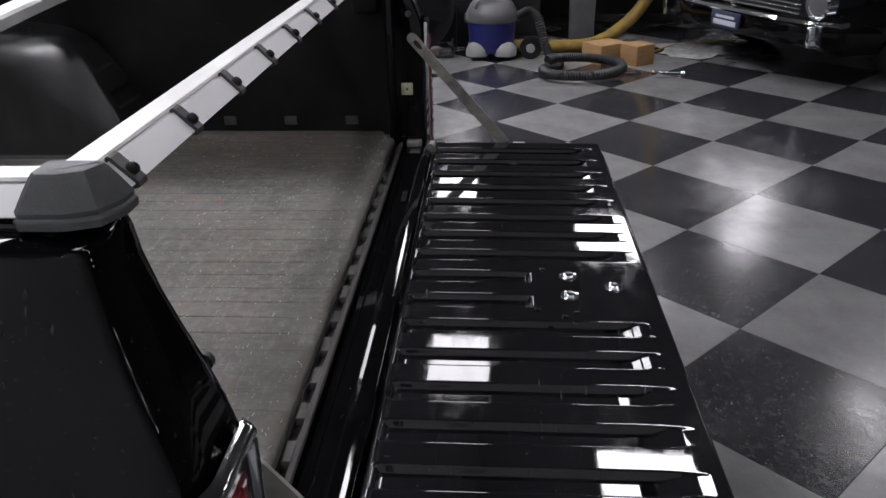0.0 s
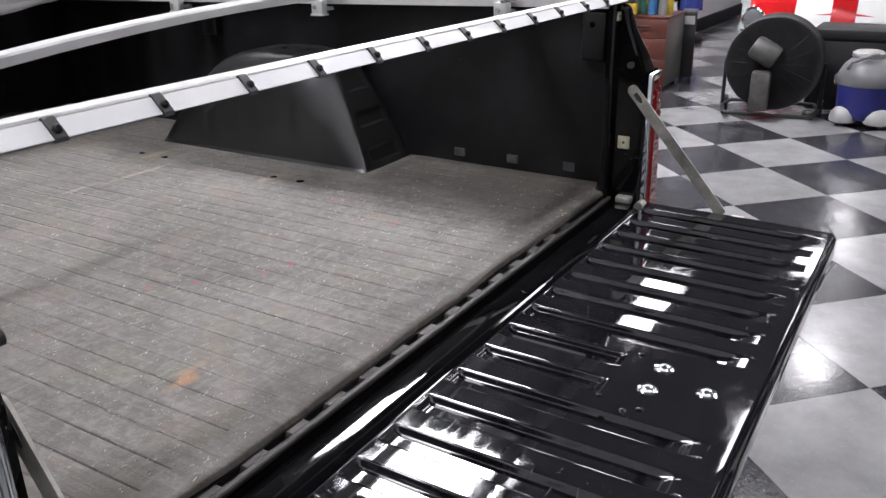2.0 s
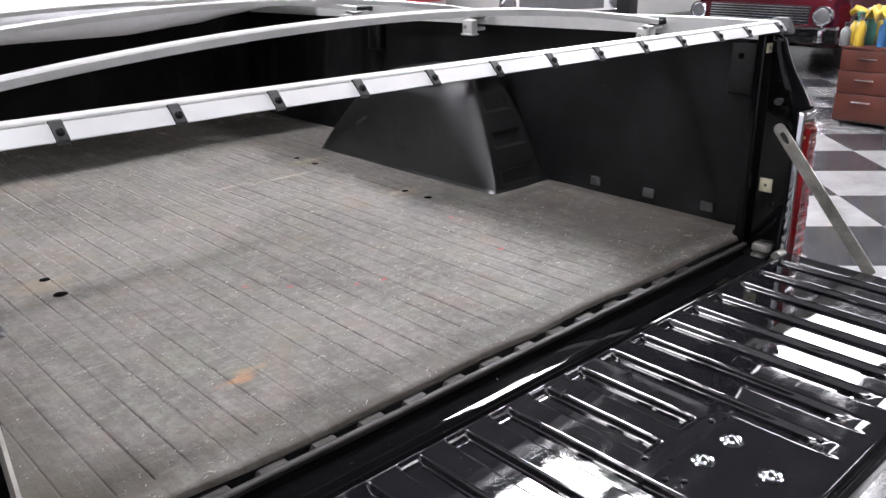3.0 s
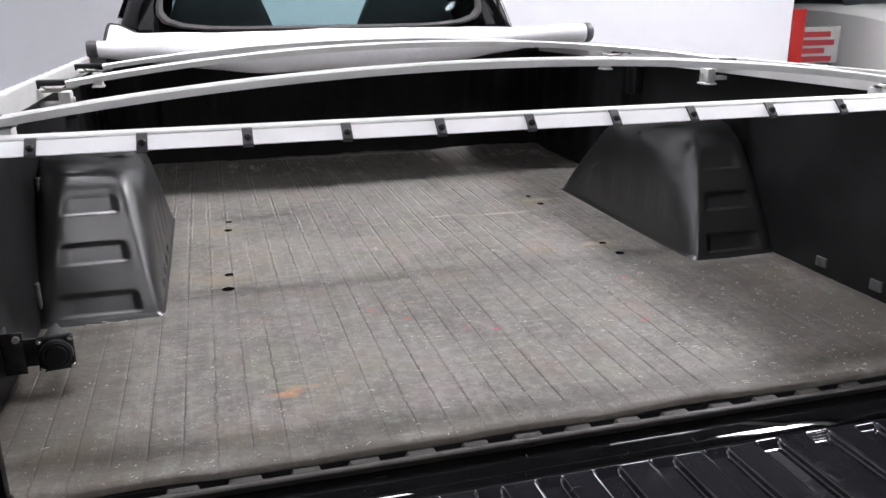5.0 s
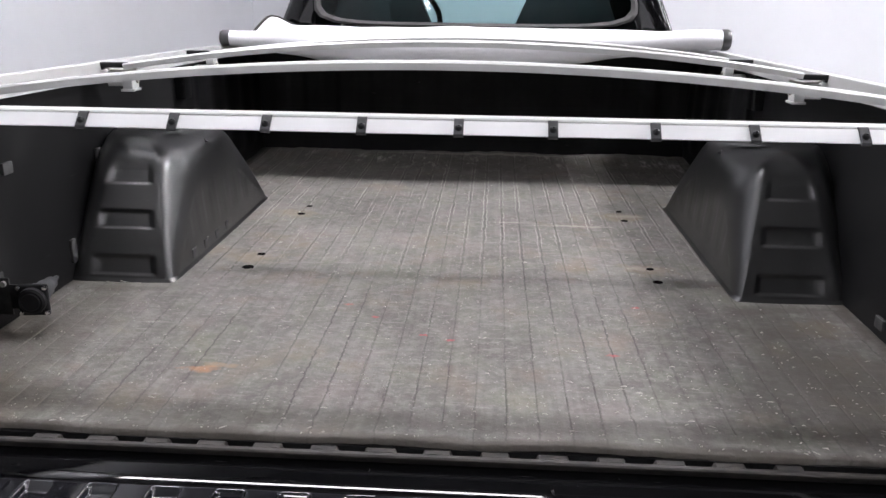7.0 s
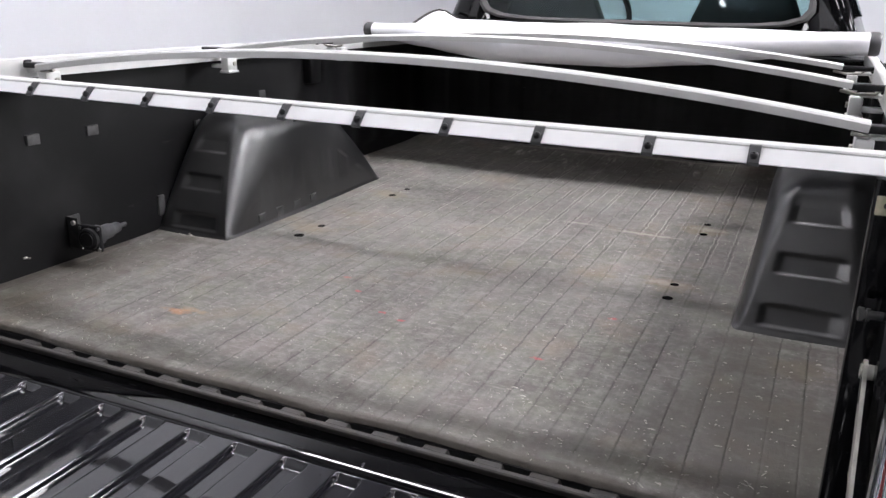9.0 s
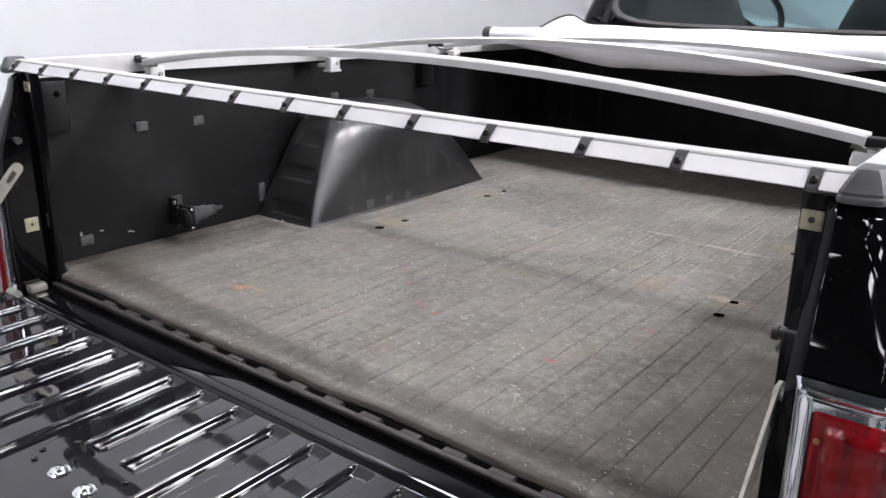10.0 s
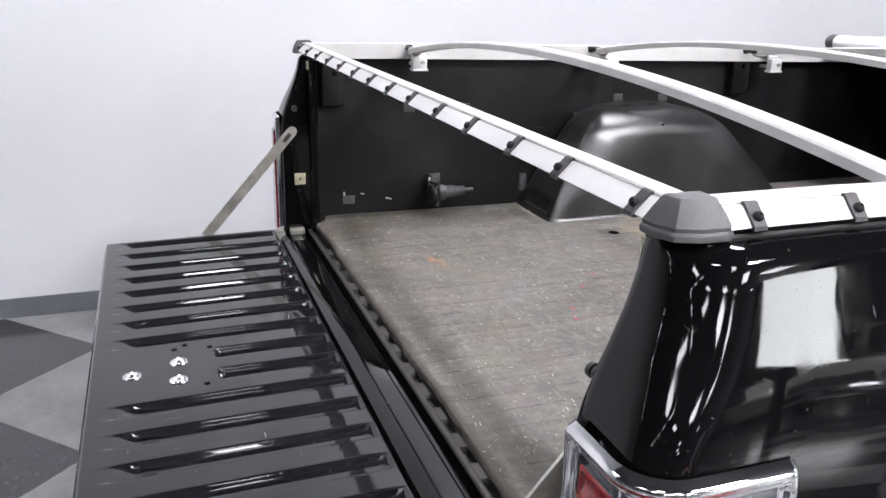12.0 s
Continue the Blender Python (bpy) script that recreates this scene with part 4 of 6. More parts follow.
def liner_wall(s):
    """Side wall between floor and rail, with shallow pressed panels and ribs."""
    def f(y, z):
        t = (z - 0.69) / 0.485
        x = 0.869 + 0.012 * ease(t)
        if y > 1.5:
            x -= 0.006 * ease((math.sin(y * 39) + 0.3) / 0.5) * ease((z - 0.76) / 0.03) * ease((1.14 - z) / 0.03)
        x -= 0.062 * ease((0.024 - y) / 0.016)
        x -= 0.003 * math.sin(y * 3.1 + s) * math.sin(t * 3.0)
        return (s * x, y, z + rake(y) * ease((z - 1.02) / 0.14))
    bm = nb()
    us = sorted(set(span(0.004, 2.29, 90) + [0.008, 0.01, 0.012, 0.014, 0.016, 0.018, 0.02, 0.022, 0.024, 0.03, 0.033, 0.036, 0.114, 0.117, 0.12, 0.125, 0.128, 0.131, 0.159, 0.162, 0.165]))
    vs = sorted(set(span(0.69, 1.172, 30) + [1.03, 1.035, 1.04, 0.76, 0.765, 0.77, 0.99, 0.995]))
    sheet(bm, us, vs, f)
    wall_ob = part("side_wall", bm, LINER, liner, angle=60)
    fl = sweep(nb(), [(-0.016, 0.0), (-0.016, 0.0185), (-0.014, 0.0205), (0.014, 0.0205), (0.016, 0.0185), (0.016, 0.0)], [((s * 0.868, y, 1.166 + rake(y)), (s, 0, 0), (0, 0, 1)) for y in (0.0, 0.15, 2.29)])
    part("flange", fl, LINER, liner)
    places = [(0.126, 0.75, 0.866), (0.297, 0.75, 0.866), (0.468, 0.75, 0.866)]
    if s < 0:
        places = [(0.11, 0.765, 0.868), (0.294, 1.024, 0.8735), (0.464, 1.02, 0.874), (0.98, 1.035, 0.876), (1.145, 1.03, 0.876)]
        for y, z, h in ((0.832, 0.964, 0.03), (0.66, 0.785, 0.028)):
            scuff_ = box(nb(), -0.872, -0.862, y - 0.012, y + 0.012, z - h, z + h, 0.004, 2)
            part("rub_strip", scuff_, LINER_TAB, wall_ob, "rubbed upright rib on the liner wall")
        for y, z, w, h in ((0.097, 0.784, 0.002, 0.005), (0.0965, 0.77, 0.0035, 0.0025), (0.151, 0.78, 0.005, 0.0012), (0.226, 0.762, 0.005, 0.002), (0.236, 0.759, 0.003, 0.0012)):
            part("scrape", box(nb(), -0.871, -0.8665, y - w, y + w, z - h, z + h, 0.0005, 1), STRAW, wall_ob, "small pale scrape")
    for y, z, x in places:
        tab = box(nb(), min(s * (x - 0.003), s * (x + 0.012)), max(s * (x - 0.003), s * (x + 0.012)), y - 0.017, y + 0.017, z - 0.012, z + 0.012, 0.002)
        part("tab", tab, LINER_TAB, wall_ob, "rubbed pad on the liner wall")
    for y in (0.795, 0.88, 0.965, 1.05) if s < 0 else ():
        tab = box(nb(), min(s * 0.634, s * 0.645) + LX, max(s * 0.634, s * 0.645) + LX, y - 0.015, y + 0.015, 0.733, 0.757, 0.001)
        part("tab", tab, LINER_TAB, wall_ob, "rubbed pad on the liner wall")
    for yb, zb in ((0.068, 1.1), (1.42, 1.1)):
        blk = nb()
        box(blk, min(s * 0.85, s * 0.885), max(s * 0.85, s * 0.885), yb - 0.032, yb + 0.032, zb - 0.062, zb + 0.06, 0.006, 3)
        block_ob = part("mounting_block", blk, LINER, wall_ob, "raised liner block with a hole")
        part("hole", cyl(nb(), (s * 0.856, yb + 0.004, zb + 0.028), (s * 0.8488, yb + 0.004, zb + 0.028), 0.0075, n=14), HOLE, block_ob)


def wheel_hump(s):
    """Rounded box over the wheel: sloped ends with three steps, fluted inner face."""
    n_a, n_b, n_c = 44, 14, 56
    top = 1.04

    def ring(h, shrink):
        t = max(0.0, (h - 0.7) / (top - 0.7))
        y0 = 0.637 + 0.182 * t ** 1.15 + shrink
        y1 = 1.475 - 0.3 * t ** 1.25 - shrink
        xi = 0.632 + 0.032 * t + shrink * 0.9
        r, ry = 0.01 + 0.045 * t, 0.016 + 0.235 * t ** 0.92
        rw, ryw = 0.03 + 0.06 * t, 0.012 + 0.125 * t
        wall_x = 0.884
        flat = wall_x - rw
        out = []
        for i in range(n_b):
            a = math.pi / 2 * i / n_b
            out.append((flat + rw * math.cos(a), y0 + ryw * (1 - math.sin(a))))
        for i in range(n_a):
            x = flat + (xi + r - flat) * i / n_a
            y = y0
            lean_in = 0.672 + 0.16 * max(0.0, h - 0.74)
            inx = ease((x - lean_in) / 0.02) * ease((0.838 - 0.16 * max(0.0, h - 0.9) - x) / 0.034)
            for b0, b1 in ((0.733, 0.779), (0.83, 0.874), (0.924, 0.967)):
                y += 0.0065 * inx * ease((h - b0) / 0.004) * ease((b1 - h) / 0.013)
            out.append((x, y))
        for i in range(n_b):
            a = math.pi / 2 * i / n_b
            out.append((xi + r - r * math.sin(a), y0 + ry - ry * math.cos(a)))
        for i in range(n_c):
            y = y0 + ry + (y1 - y0 - 2 * ry) * i / n_c
            x = xi + 0.0022 * ease((math.sin(y * 62) + 0.5) / 1.0) * ease((h - 0.76) / 0.04) * ease((0.9 - h) / 0.06)
            out.append((x, y))
        for i in range(n_b):
            a = math.pi / 2 * i / n_b
            out.append((xi + r - r * math.cos(a), y1 - ry + ry * math.sin(a)))
        for i in range(n_a + 1):
            out.append((xi + r + (wall_x - xi - r) * i / n_a, y1))
        # shallow knocks pressed into the rounded shoulder
        dented = []
        for x, y in out:
            dent = 0.0
            for dy, dh, size, deep in ((0.835, 0.965, 0.022, 0.006), (0.79, 0.905, 0.012, 0.003)):
                dent += deep * math.exp(-((y - dy) ** 2 + (h - dh) ** 2 + (x - xi - 0.02) ** 2) / size ** 2)
            dented.append((x + dent * 0.7, y + dent))
        return [(s * x + LX, y, h) for x, y in dented]
    loops = [ring(0.7, -0.006), ring(0.722, -0.005), ring(0.726, 0.0)] + [ring(h, 0.0) for h in span(0.73, 0.955, 100)]
    for k in range(1, 9):
        a = math.pi / 2 * k / 8
        loops.append(ring(0.955 + 0.065 * math.sin(a), 0.068 * (1 - math.cos(a))))
    last = loops[-1]
    for shrink in (0.09, 0.12, 0.16, 0.2):
        cy = sum(p[1] for p in last) / len(last)
        f = 1 - shrink * 2.2
        loops.append([(LX + s * (0.884 - (0.884 - abs(x - LX)) * f), cy + (y - cy) * f, 1.02 + 0.004 * (shrink - 0.06) / 0.14 - 0.004 * ease((math.sin(y * 42) - 0.2) / 0.5)) for x, y, _ in last])
    bm = nb()
    rows = rings(bm, loops, closed=False)
    bm.faces.new(rows[-1])
    part("wheel_hump", bm, HUMP, liner, "rounded black wheel hump with stepped ends, rubbed shiny and lightened as if lit", angle=70)


for s in (1, -1):
    liner_wall(s)
    wheel_hump(s)


def front_wall(x, z):
    y = 2.285 - 0.004 * ease((math.sin(x * 46) + 0.2) / 0.5) * ease((z - 0.78) / 0.03) * ease((1.13 - z) / 0.03)
    return (x, y - 0.006 * ease((0.76 - z) / 0.06), z + rake(y) * ease((z - 1.02) / 0.14))


bm = nb()
sheet(bm, span(-0.885, 0.885, 180), span(0.69, 1.172, 24), front_wall)
part("front_wall", bm, LINER, liner, angle=60)
part("front_flange", box(nb(), -0.885, 0.885, 2.27, 2.34, 1.124, 1.1365, 0.003), LINER, liner)
part("floor_pan", box(nb(), -0.868, 0.868, 0.0, 2.28, 0.69, 0.708), LINER, liner)
lip = nb()
prof = [(-0.013, 0.69), (-0.0165, 0.7), (-0.0215, 0.7012), (-0.022, 0.7045), (-0.02, 0.7068), (-0.013, 0.7072), (-0.012, 0.7057), (-0.012, 0.692)]
rings(lip, [[(x, y, z) for y, z in prof] for x in (-0.8, 0.8)])
lip_ob = part("rear_lip", lip, LINER_GREY, liner, "grey rubbed liner lip along the tailgate", angle=30)
part("lip_channel", box(nb(), -0.8, 0.8, -0.0118, 0.02, 0.6885, 0.6975), LINER, liner)
k = 0
x = -0.583
while x < 0.62:
    w = 0.0215 + 0.0015 * math.sin(k * 2.3)
    block = nb()
    loops = [[(x + sx * (w + e), y, z) for sx, y in ((-1, -0.0122), (1, -0.0122), (1, 0.022), (-1, 0.022))] for z, e in ((0.6925, 0.004), (0.7052, 0.0), (0.7072, -0.002))]
    rings(block, loops)
    part("lip_block", block, LINER_GREY, lip_ob)
    x += 0.0864
    k += 1

# ---- rubber mat ----
MATX = [-0.582 + 0.0505 * k for k in range(-5, 30)]
cols_x = [-0.872, -0.8705, -0.86]
for c in MATX:
    cols_x += [c - 0.016, c - 0.003, c - 0.0015, c - 0.0004, c + 0.0004, c + 0.0015, c + 0.003, c + 0.016]
cols_x += [0.86, 0.8705, 0.872]
cols_x = sorted(x for x in cols_x if abs(x) <= 0.872)
rows_y = sorted(set([0.0, 0.0015, 0.004, 0.01, 0.014, 0.02, 0.026, 0.032, 0.038, 0.044, 0.05, 0.053, 0.056, 0.06] + span(0.07, 2.262, 110) + [0.58, 0.583, 0.586, 2.266, 2.268]))


def mat_top(x, y):
    k = min(MATX, key=lambda c: abs(c - x))
    depth = 1 - ease((abs(x - k) - 0.0005) / 0.0013)
    reach = ease((y - 0.052) / 0.006) * ease((2.2 - y) / 0.02)
    if abs(x) > 0.655:
        reach *= ease((0.592 - y) / 0.008) + ease((y - 1.5) / 0.01)
    z = BED - 0.002 * depth * reach * (0.2 + 1.7 * abs(noise.noise(Vector((k * 7, y * 3, 2)))))
    z += 0.0035 * noise.noise(Vector((x * 1.7, y * 1.7, 0.3))) + 0.0012 * noise.noise(Vector((x * 9, y * 5, 4.0)))
    z += 0.004 * math.exp(-((y - 0.012) / 0.02) ** 2) * (0.4 + noise.noise(Vector((x * 6, 0.0, 9.0))))
    side = max(0.0, abs(x) - 0.82)
    z += 0.12 * side * side * 4
    e = min(y, 0.872 - abs(x), 2.268 - y)
    if e < 0.0012:
        z -= 0.009
    elif e < 0.003:
        z -= 0.0015
    wob = (0.004 * noise.noise(Vector((x * 7, 1.0, 2.0))) + 0.0025 * noise.noise(Vector((x * 60, 1.0, 2.0)))) * math.exp(-y / 0.015)
    if y < 0.05 and abs(x) > 0.8:
        x = math.copysign(0.8 + (abs(x) - 0.8) * ease((y - 0.014) / 0.03), x)
    curl = math.exp(-y / 0.012)
    z += (0.012 + 0.008 * noise.noise(Vector((x * 4, 3.0, 5.0))) + 0.004 * noise.noise(Vector((x * 22, 3.0, 5.0)))) * ease((y - 2.06 - 0.05 * noise.noise(Vector((x * 2.5, 7.0, 1.0)))) / 0.2) ** 1.4
    return (x, y + 0.003 + wob, z - 0.003 * curl)


bm = nb()
sheet(bm, cols_x, rows_y, mat_top)
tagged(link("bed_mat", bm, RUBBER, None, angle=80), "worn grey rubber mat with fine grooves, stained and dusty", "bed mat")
for hx, hy, r in ((-0.478, 1.272, 0.012), (-0.473, 1.365, 0.009), (-0.489, 0.873, 0.011), (-0.494, 0.77, 0.014), (0.487, 0.848, 0.01), (0.488, 0.753, 0.012), (0.487, 1.39, 0.009), (0.489, 1.29, 0.011)):
    bm = nb()
    zt = mat_top(hx + 0.02, hy)[2]
    lathe(bm, [(r, -0.002), (r, 0.0006), (r * 0.9, 0.0005), (r * 0.5, 0.0004)], 14, Matrix.Translation((hx, hy, zt)))
    tagged(link("mat_hole", bm, HOLE, None), "dark bolt hole through the rubber mat", "hole", "mat holes")

# straw, grit and threads lying on the mat
random.seed(5)
bm = nb()
for i in range(2600):
    x, y = random.uniform(-0.82, 0.82), random.random() ** 1.35 * 2.1 + 0.012
    if abs(x) > 0.61 and 0.6 < y < 1.5:
        continue
    z = mat_top(x, y)[2] + 0.001
    ln, an = random.choice((0.0007, 0.0009, 0.001, 0.0012, 0.0015, 0.002, 0.002, 0.003, 0.005)) * random.uniform(0.6, 1.3), random.gauss(0, 0.5)
    dx, dy = ln * math.cos(an), ln * math.sin(an)
    w = random.uniform(0.0003, 0.0008)
    nx, ny = -math.sin(an) * w, math.cos(an) * w
    lift = random.uniform(0, 0.0006)
    vs = [bm.verts.new(p) for p in ((x - dx + nx, y - dy + ny, z - 0.001), (x - dx - nx, y - dy - ny, z - 0.001), (x + dx - nx, y + dy - ny, z - 0.001 + lift), (x + dx + nx, y + dy + ny, z - 0.001 + lift), (x, y, z + 0.0006))]
    for q in ((0, 1, 4), (1, 2, 4), (2, 3, 4), (3, 0, 4)):
        bm.faces.new([vs[j] for j in q])
tagged(link("debris", bm, STRAW, None, smooth=False), "scattered straw bits and grit lying on the mat", "debris", "", "stuff")
bm = nb()
tube(bm, curve([(-0.78, 0.628, 0.7245), (-0.755, 0.62, 0.7245), (-0.735, 0.626, 0.7245), (-0.75, 0.632, 0.726), (-0.725, 0.624, 0.7245), (-0.7, 0.626, 0.7245)], 5), 0.0011, 6)
tagged(link("thread", bm, STRAW, None), "pale frayed thread lying by the wheel hump", "thread")

# trailer socket on the liner wall
sock = thing("trailer_socket", "black round trailer wiring socket bolted to the liner wall", "socket")
bm = nb()
box(bm, -0.872, -0.836, 0.352, 0.356, 0.752, 0.828, 0.001)
box(bm, -0.874, -0.868, 0.352, 0.39, 0.752, 0.828, 0.001)
box(bm, -0.838, -0.79, 0.352, 0.356, 0.765, 0.815, 0.001)
part("bracket", bm, DARKSTEEL, sock)
part("bolt", cyl(nb(), (-0.846, 0.346, 0.817), (-0.846, 0.352, 0.817), 0.006, n=8), STEEL, sock)
bm = nb()
m = Matrix.Translation((-0.786, 0.345, 0.789)) @ Matrix.Rotation(radians(8), 4, "Z")
box(bm, -0.029, 0.029, -0.006, 0.006, -0.032, 0.032, 0.005, 3, m=m)
part("flange", bm, DARKBOX, sock)
bm = nb()
lathe(bm, [(0.027, 0.004), (0.026, 0.014), (0.022, 0.017), (0.018, 0.0165), (0.016, 0.0185), (0.004, 0.019)], 24, m @ Matrix.Rotation(math.pi / 2, 4, "X"))
part("cover", bm, DARKBOX, sock, "round black spring cover")
for px in (-0.024, 0.024):
    for pz in (-0.025, 0.025):
        bm = lathe(nb(), [(0.005, 0.004), (0.005, 0.0075), (0.003, 0.0095)], 10, m @ Matrix.Translation((px, 0, pz)) @ Matrix.Rotation(math.pi / 2, 4, "X"))
        part("screw", bm, CHROME, sock)
bm = nb()
lathe(bm, [(0.024, 0.0), (0.024, 0.022), (0.019, 0.026), (0.018, 0.058), (0.015, 0.062), (0.013, 0.09), (0.006, 0.094), (0.005, 0.12)], 20, Matrix.Translation((-0.79, 0.352, 0.789)) @ Matrix.Rotation(radians(8), 4, "Z") @ Matrix.Rotation(-math.pi / 2, 4, "X"))
part("body", bm, PLASTIC, sock, "grey ribbed socket barrel")

# ---- tonneau frame ----
frame_thing = thing("tonneau_rack", "silver aluminium tonneau rack clamped on the bed rails", "tonneau rack")
LOWER = [(0.0012, 0.0), (0.0, 0.0012), (0.0152, 0.0164), (0.0172, 0.0152), (0.0172, 0.0)]
UPPER = [(0.0174, 0.0), (0.0174, 0.015), (0.0188, 0.0162), (0.0176, 0.0178), (0.0192, 0.0198), (0.0355, 0.0214), (0.0392, 0.0198), (0.0402, 0.016), (0.0402, 0.0)]
RZ = 1.1905


def rail(line, ax):
    ob = part("rail", sweep(nb(), UPPER, [(p, ax, (0, 0, 1)) for p in line]), ALU, frame_thing, angle=30)
    part("rail_face", sweep(nb(), LOWER, [(p, ax, (0, 0, 1)) for p in line]), ALU_FACE, ob, "outer face of the rail, whitened as if lit", angle=30)
    return ob


def clip(parent, p, ax, along):
    """Black retaining clip with a round knob on a rail's face."""
    ax, along, up = Vector(ax), Vector(along), Vector((0, 0, 1))
    bm = nb()
    prof_ = [(0.0186, 0.0178), (0.0164, 0.0194), (0.0136, 0.0186), (-0.0024, 0.0026), (-0.0028, -0.0012), (0.0006, -0.0026), (0.005, -0.001), (0.016, 0.0135)]
    rings(bm, [[Vector(p) + along * t + ax * a + up * b_ for a, b_ in prof_] for t in (-0.0064, 0.0064)])
    ob = part("clip", bm, PLASTIC, parent, "black plastic clip", angle=25)
    kb = nb()
    q = Vector(p) + ax * 0.0038 + up * 0.0088
    out_ = (up - ax).normalized()
    lathe(kb, [(0.0046, 0.0), (0.0048, 0.0022), (0.0036, 0.0042), (0.0016, 0.005), (0.0013, 0.0034)], 14, Matrix.Translation(q) @ out_.to_track_quat("Z", "Y").to_matrix().to_4x4())
    part("knob", kb, DARKBOX, ob)
    return ob


rear = rail([(-0.855, -0.0305, RZ), (0.855, -0.0305, RZ)], (0, 1, 0))
for cx in (-0.822, -0.704, -0.581, -0.457, -0.333, -0.208, -0.081, 0.046, 0.168, 0.299, 0.424, 0.56, 0.677, 0.817):
    clip(rear, (cx, -0.0305, RZ), (0, 1, 0), (1, 0, 0))
for s in (1, -1):
    side = rail([(s * 0.884, y, RZ + rake(y)) for y in (0.012, 0.15, 2.2)], (-s, 0, 0))
    flange = sweep(nb(), [(0.0375, -0.022), (0.0375, 0.0185), (0.0405, 0.0185), (0.0405, -0.022)], [((s * 0.884, y, RZ + rake(y)), (-s, 0, 0), (0, 0, 1)) for y in (0.03, 0.15, 2.2)])
    part("rail_flange", flange, ALU, side, "inner flange of the rail")
    y = 0.048
    while y < 1.75:
        clip(side, (s * 0.884, y, RZ + rake(y)), (-s, 0, 0), (0, 1, 0))
        y += 0.103
    cap = nb()

    def capring(z, e, cut):
        x0, x1, y0, y1 = 0.842 - e, 0.889 + e, -0.0375 - e, 0.021 + e
        pts = [(x0, y0 + 0.004), (x0 + 0.004, y0), (x1 - cut, y0), (x1 - cut * 0.3, y0 + cut * 0.3), (x1, y0 + cut), (x1, y1 - 0.004), (x1 - 0.004, y1), (x0, y1)]
        return [(s * a, b_, z) for a, b_ in pts]
    rings(cap, [capring(1.183, -0.001, 0.027), capring(1.184, 0.0006, 0.027), capring(1.1885, 0.001, 0.027), capring(1.1905, 0.0002, 0.027), capring(1.1912, -0.0006, 0.027), capring(1.1945, -0.0002, 0.027), capring(1.1965, -0.0012, 0.0265), capring(1.205, -0.005, 0.024), capring(1.2135, -0.0092, 0.0215), capring(1.2158, -0.0108, 0.02), capring(1.2166, -0.0135, 0.018)])
    part("corner_cap", cap, CAP_GREY, frame_thing, "charcoal plastic corner cap", angle=32)
    for y, z0 in ((0.298, 1.137), (0.9, 1.124), (1.5, 1.112)):
        z1 = RZ + rake(y)
        cm = nb()
        x0 = 0.785
        box(cm, min(s * x0, s * (x0 + 0.026)), max(s * x0, s * (x0 + 0.026)), y - 0.02, y + 0.02, z0 + 0.004, z0 + 0.043, 0.004)
        box(cm, min(s * (x0 - 0.004), s * (x0 + 0.03)), max(s * (x0 - 0.004), s * (x0 + 0.03)), y - 0.022, y + 0.022, z0, z0 + 0.006, 0.002)
        box(cm, min(s * (x0 + 0.026), s * 0.85), max(s * (x0 + 0.026), s * 0.85), y - 0.014, y + 0.014, z0 + 0.012, z0 + 0.022, 0.002)
        box(cm, min(s * (x0 + 0.018), s * 0.85), max(s * (x0 + 0.018), s * 0.85), y - 0.018, y + 0.018, z1 - 0.009, z1 - 0.002, 0.002)
        cl = part("clamp", cm, ALU, frame_thing, "silver rail clamp")
        bt = nb()
        cyl(bt, (s * (x0 - 0.005), y + 0.006, z0 + 0.024), (s * (x0 + 0.01), y + 0.006, z0 + 0.024), 0.006, n=8)
        part("bolt", bt, STEEL, cl)
for y, zc, ze, xe in ((0.283, 1.244, 1.1855, 0.8), (0.855, 1.243, 1.182, 0.785), (1.42, 1.2215, 1.17, 0.77)):
    bow = nb()
    PROF = [(-0.016, 0.001), (-0.0165, 0.0125), (-0.013, 0.0155), (0.013, 0.0155), (0.0165, 0.0125), (0.016, 0.001)]
    places = []
    for x in span(-xe, xe, 36):
        dz = -2 * (zc - ze) * (x - 0.02) / xe ** 2
        up = Vector((-dz, 0, 1)).normalized()
        places.append(((x, y, zc - (zc - ze) * ((x - 0.02) / xe) ** 2), (0, 1, 0), up))
    sweep(bow, PROF, places)
    bo = part("bow", bow, ALU, frame_thing, "arched silver cross bow", angle=30)
    zr = RZ + rake(y)
    for s in (1, -1):
        hk = nb()
        box(hk, min(s * (xe - 0.006), s * 0.852), max(s * (xe - 0.006), s * 0.852), y - 0.011, y + 0.011, ze + 0.002, ze + 0.014, 0.003)
        box(hk, min(s * 0.838, s * 0.86), max(s * 0.838, s * 0.86), y - 0.009, y + 0.009, zr + 0.002, zr + 0.017, 0.003)
        hook = part("bow_hook", hk, DARKBOX, bo, "dark end hook")
        lever = nb()
        tube(lever, [(s * (xe - 0.02), y + 0.012, ze - 0.002), (s * (xe + 0.01), y + 0.016, ze - 0.008), (s * (xe + 0.045), y + 0.014, ze - 0.006), (s * (xe + 0.055), y + 0.006, ze + 0.004)], 0.0032, 8)
        part("latch_wire", lever, STEEL, hook, "bent steel latch wire")

# ---- rolled tonneau cover ----
cover = thing("tonneau_cover", "white vinyl tonneau cover rolled up behind the cab", "tonneau cover")
roll = nb()
loops = []
UNDER = [(-0.84, 1.178), (-0.74, 1.166), (-0.62, 1.15), (-0.5, 1.132), (-0.28, 1.114), (0.12, 1.114), (0.36, 1.134), (0.51, 1.157), (0.66, 1.178), (0.84, 1.188)]
OVER = [(-0.84, 1.227), (-0.6, 1.232), (-0.3, 1.238), (0.3, 1.24), (0.6, 1.245), (0.84, 1.2525)]


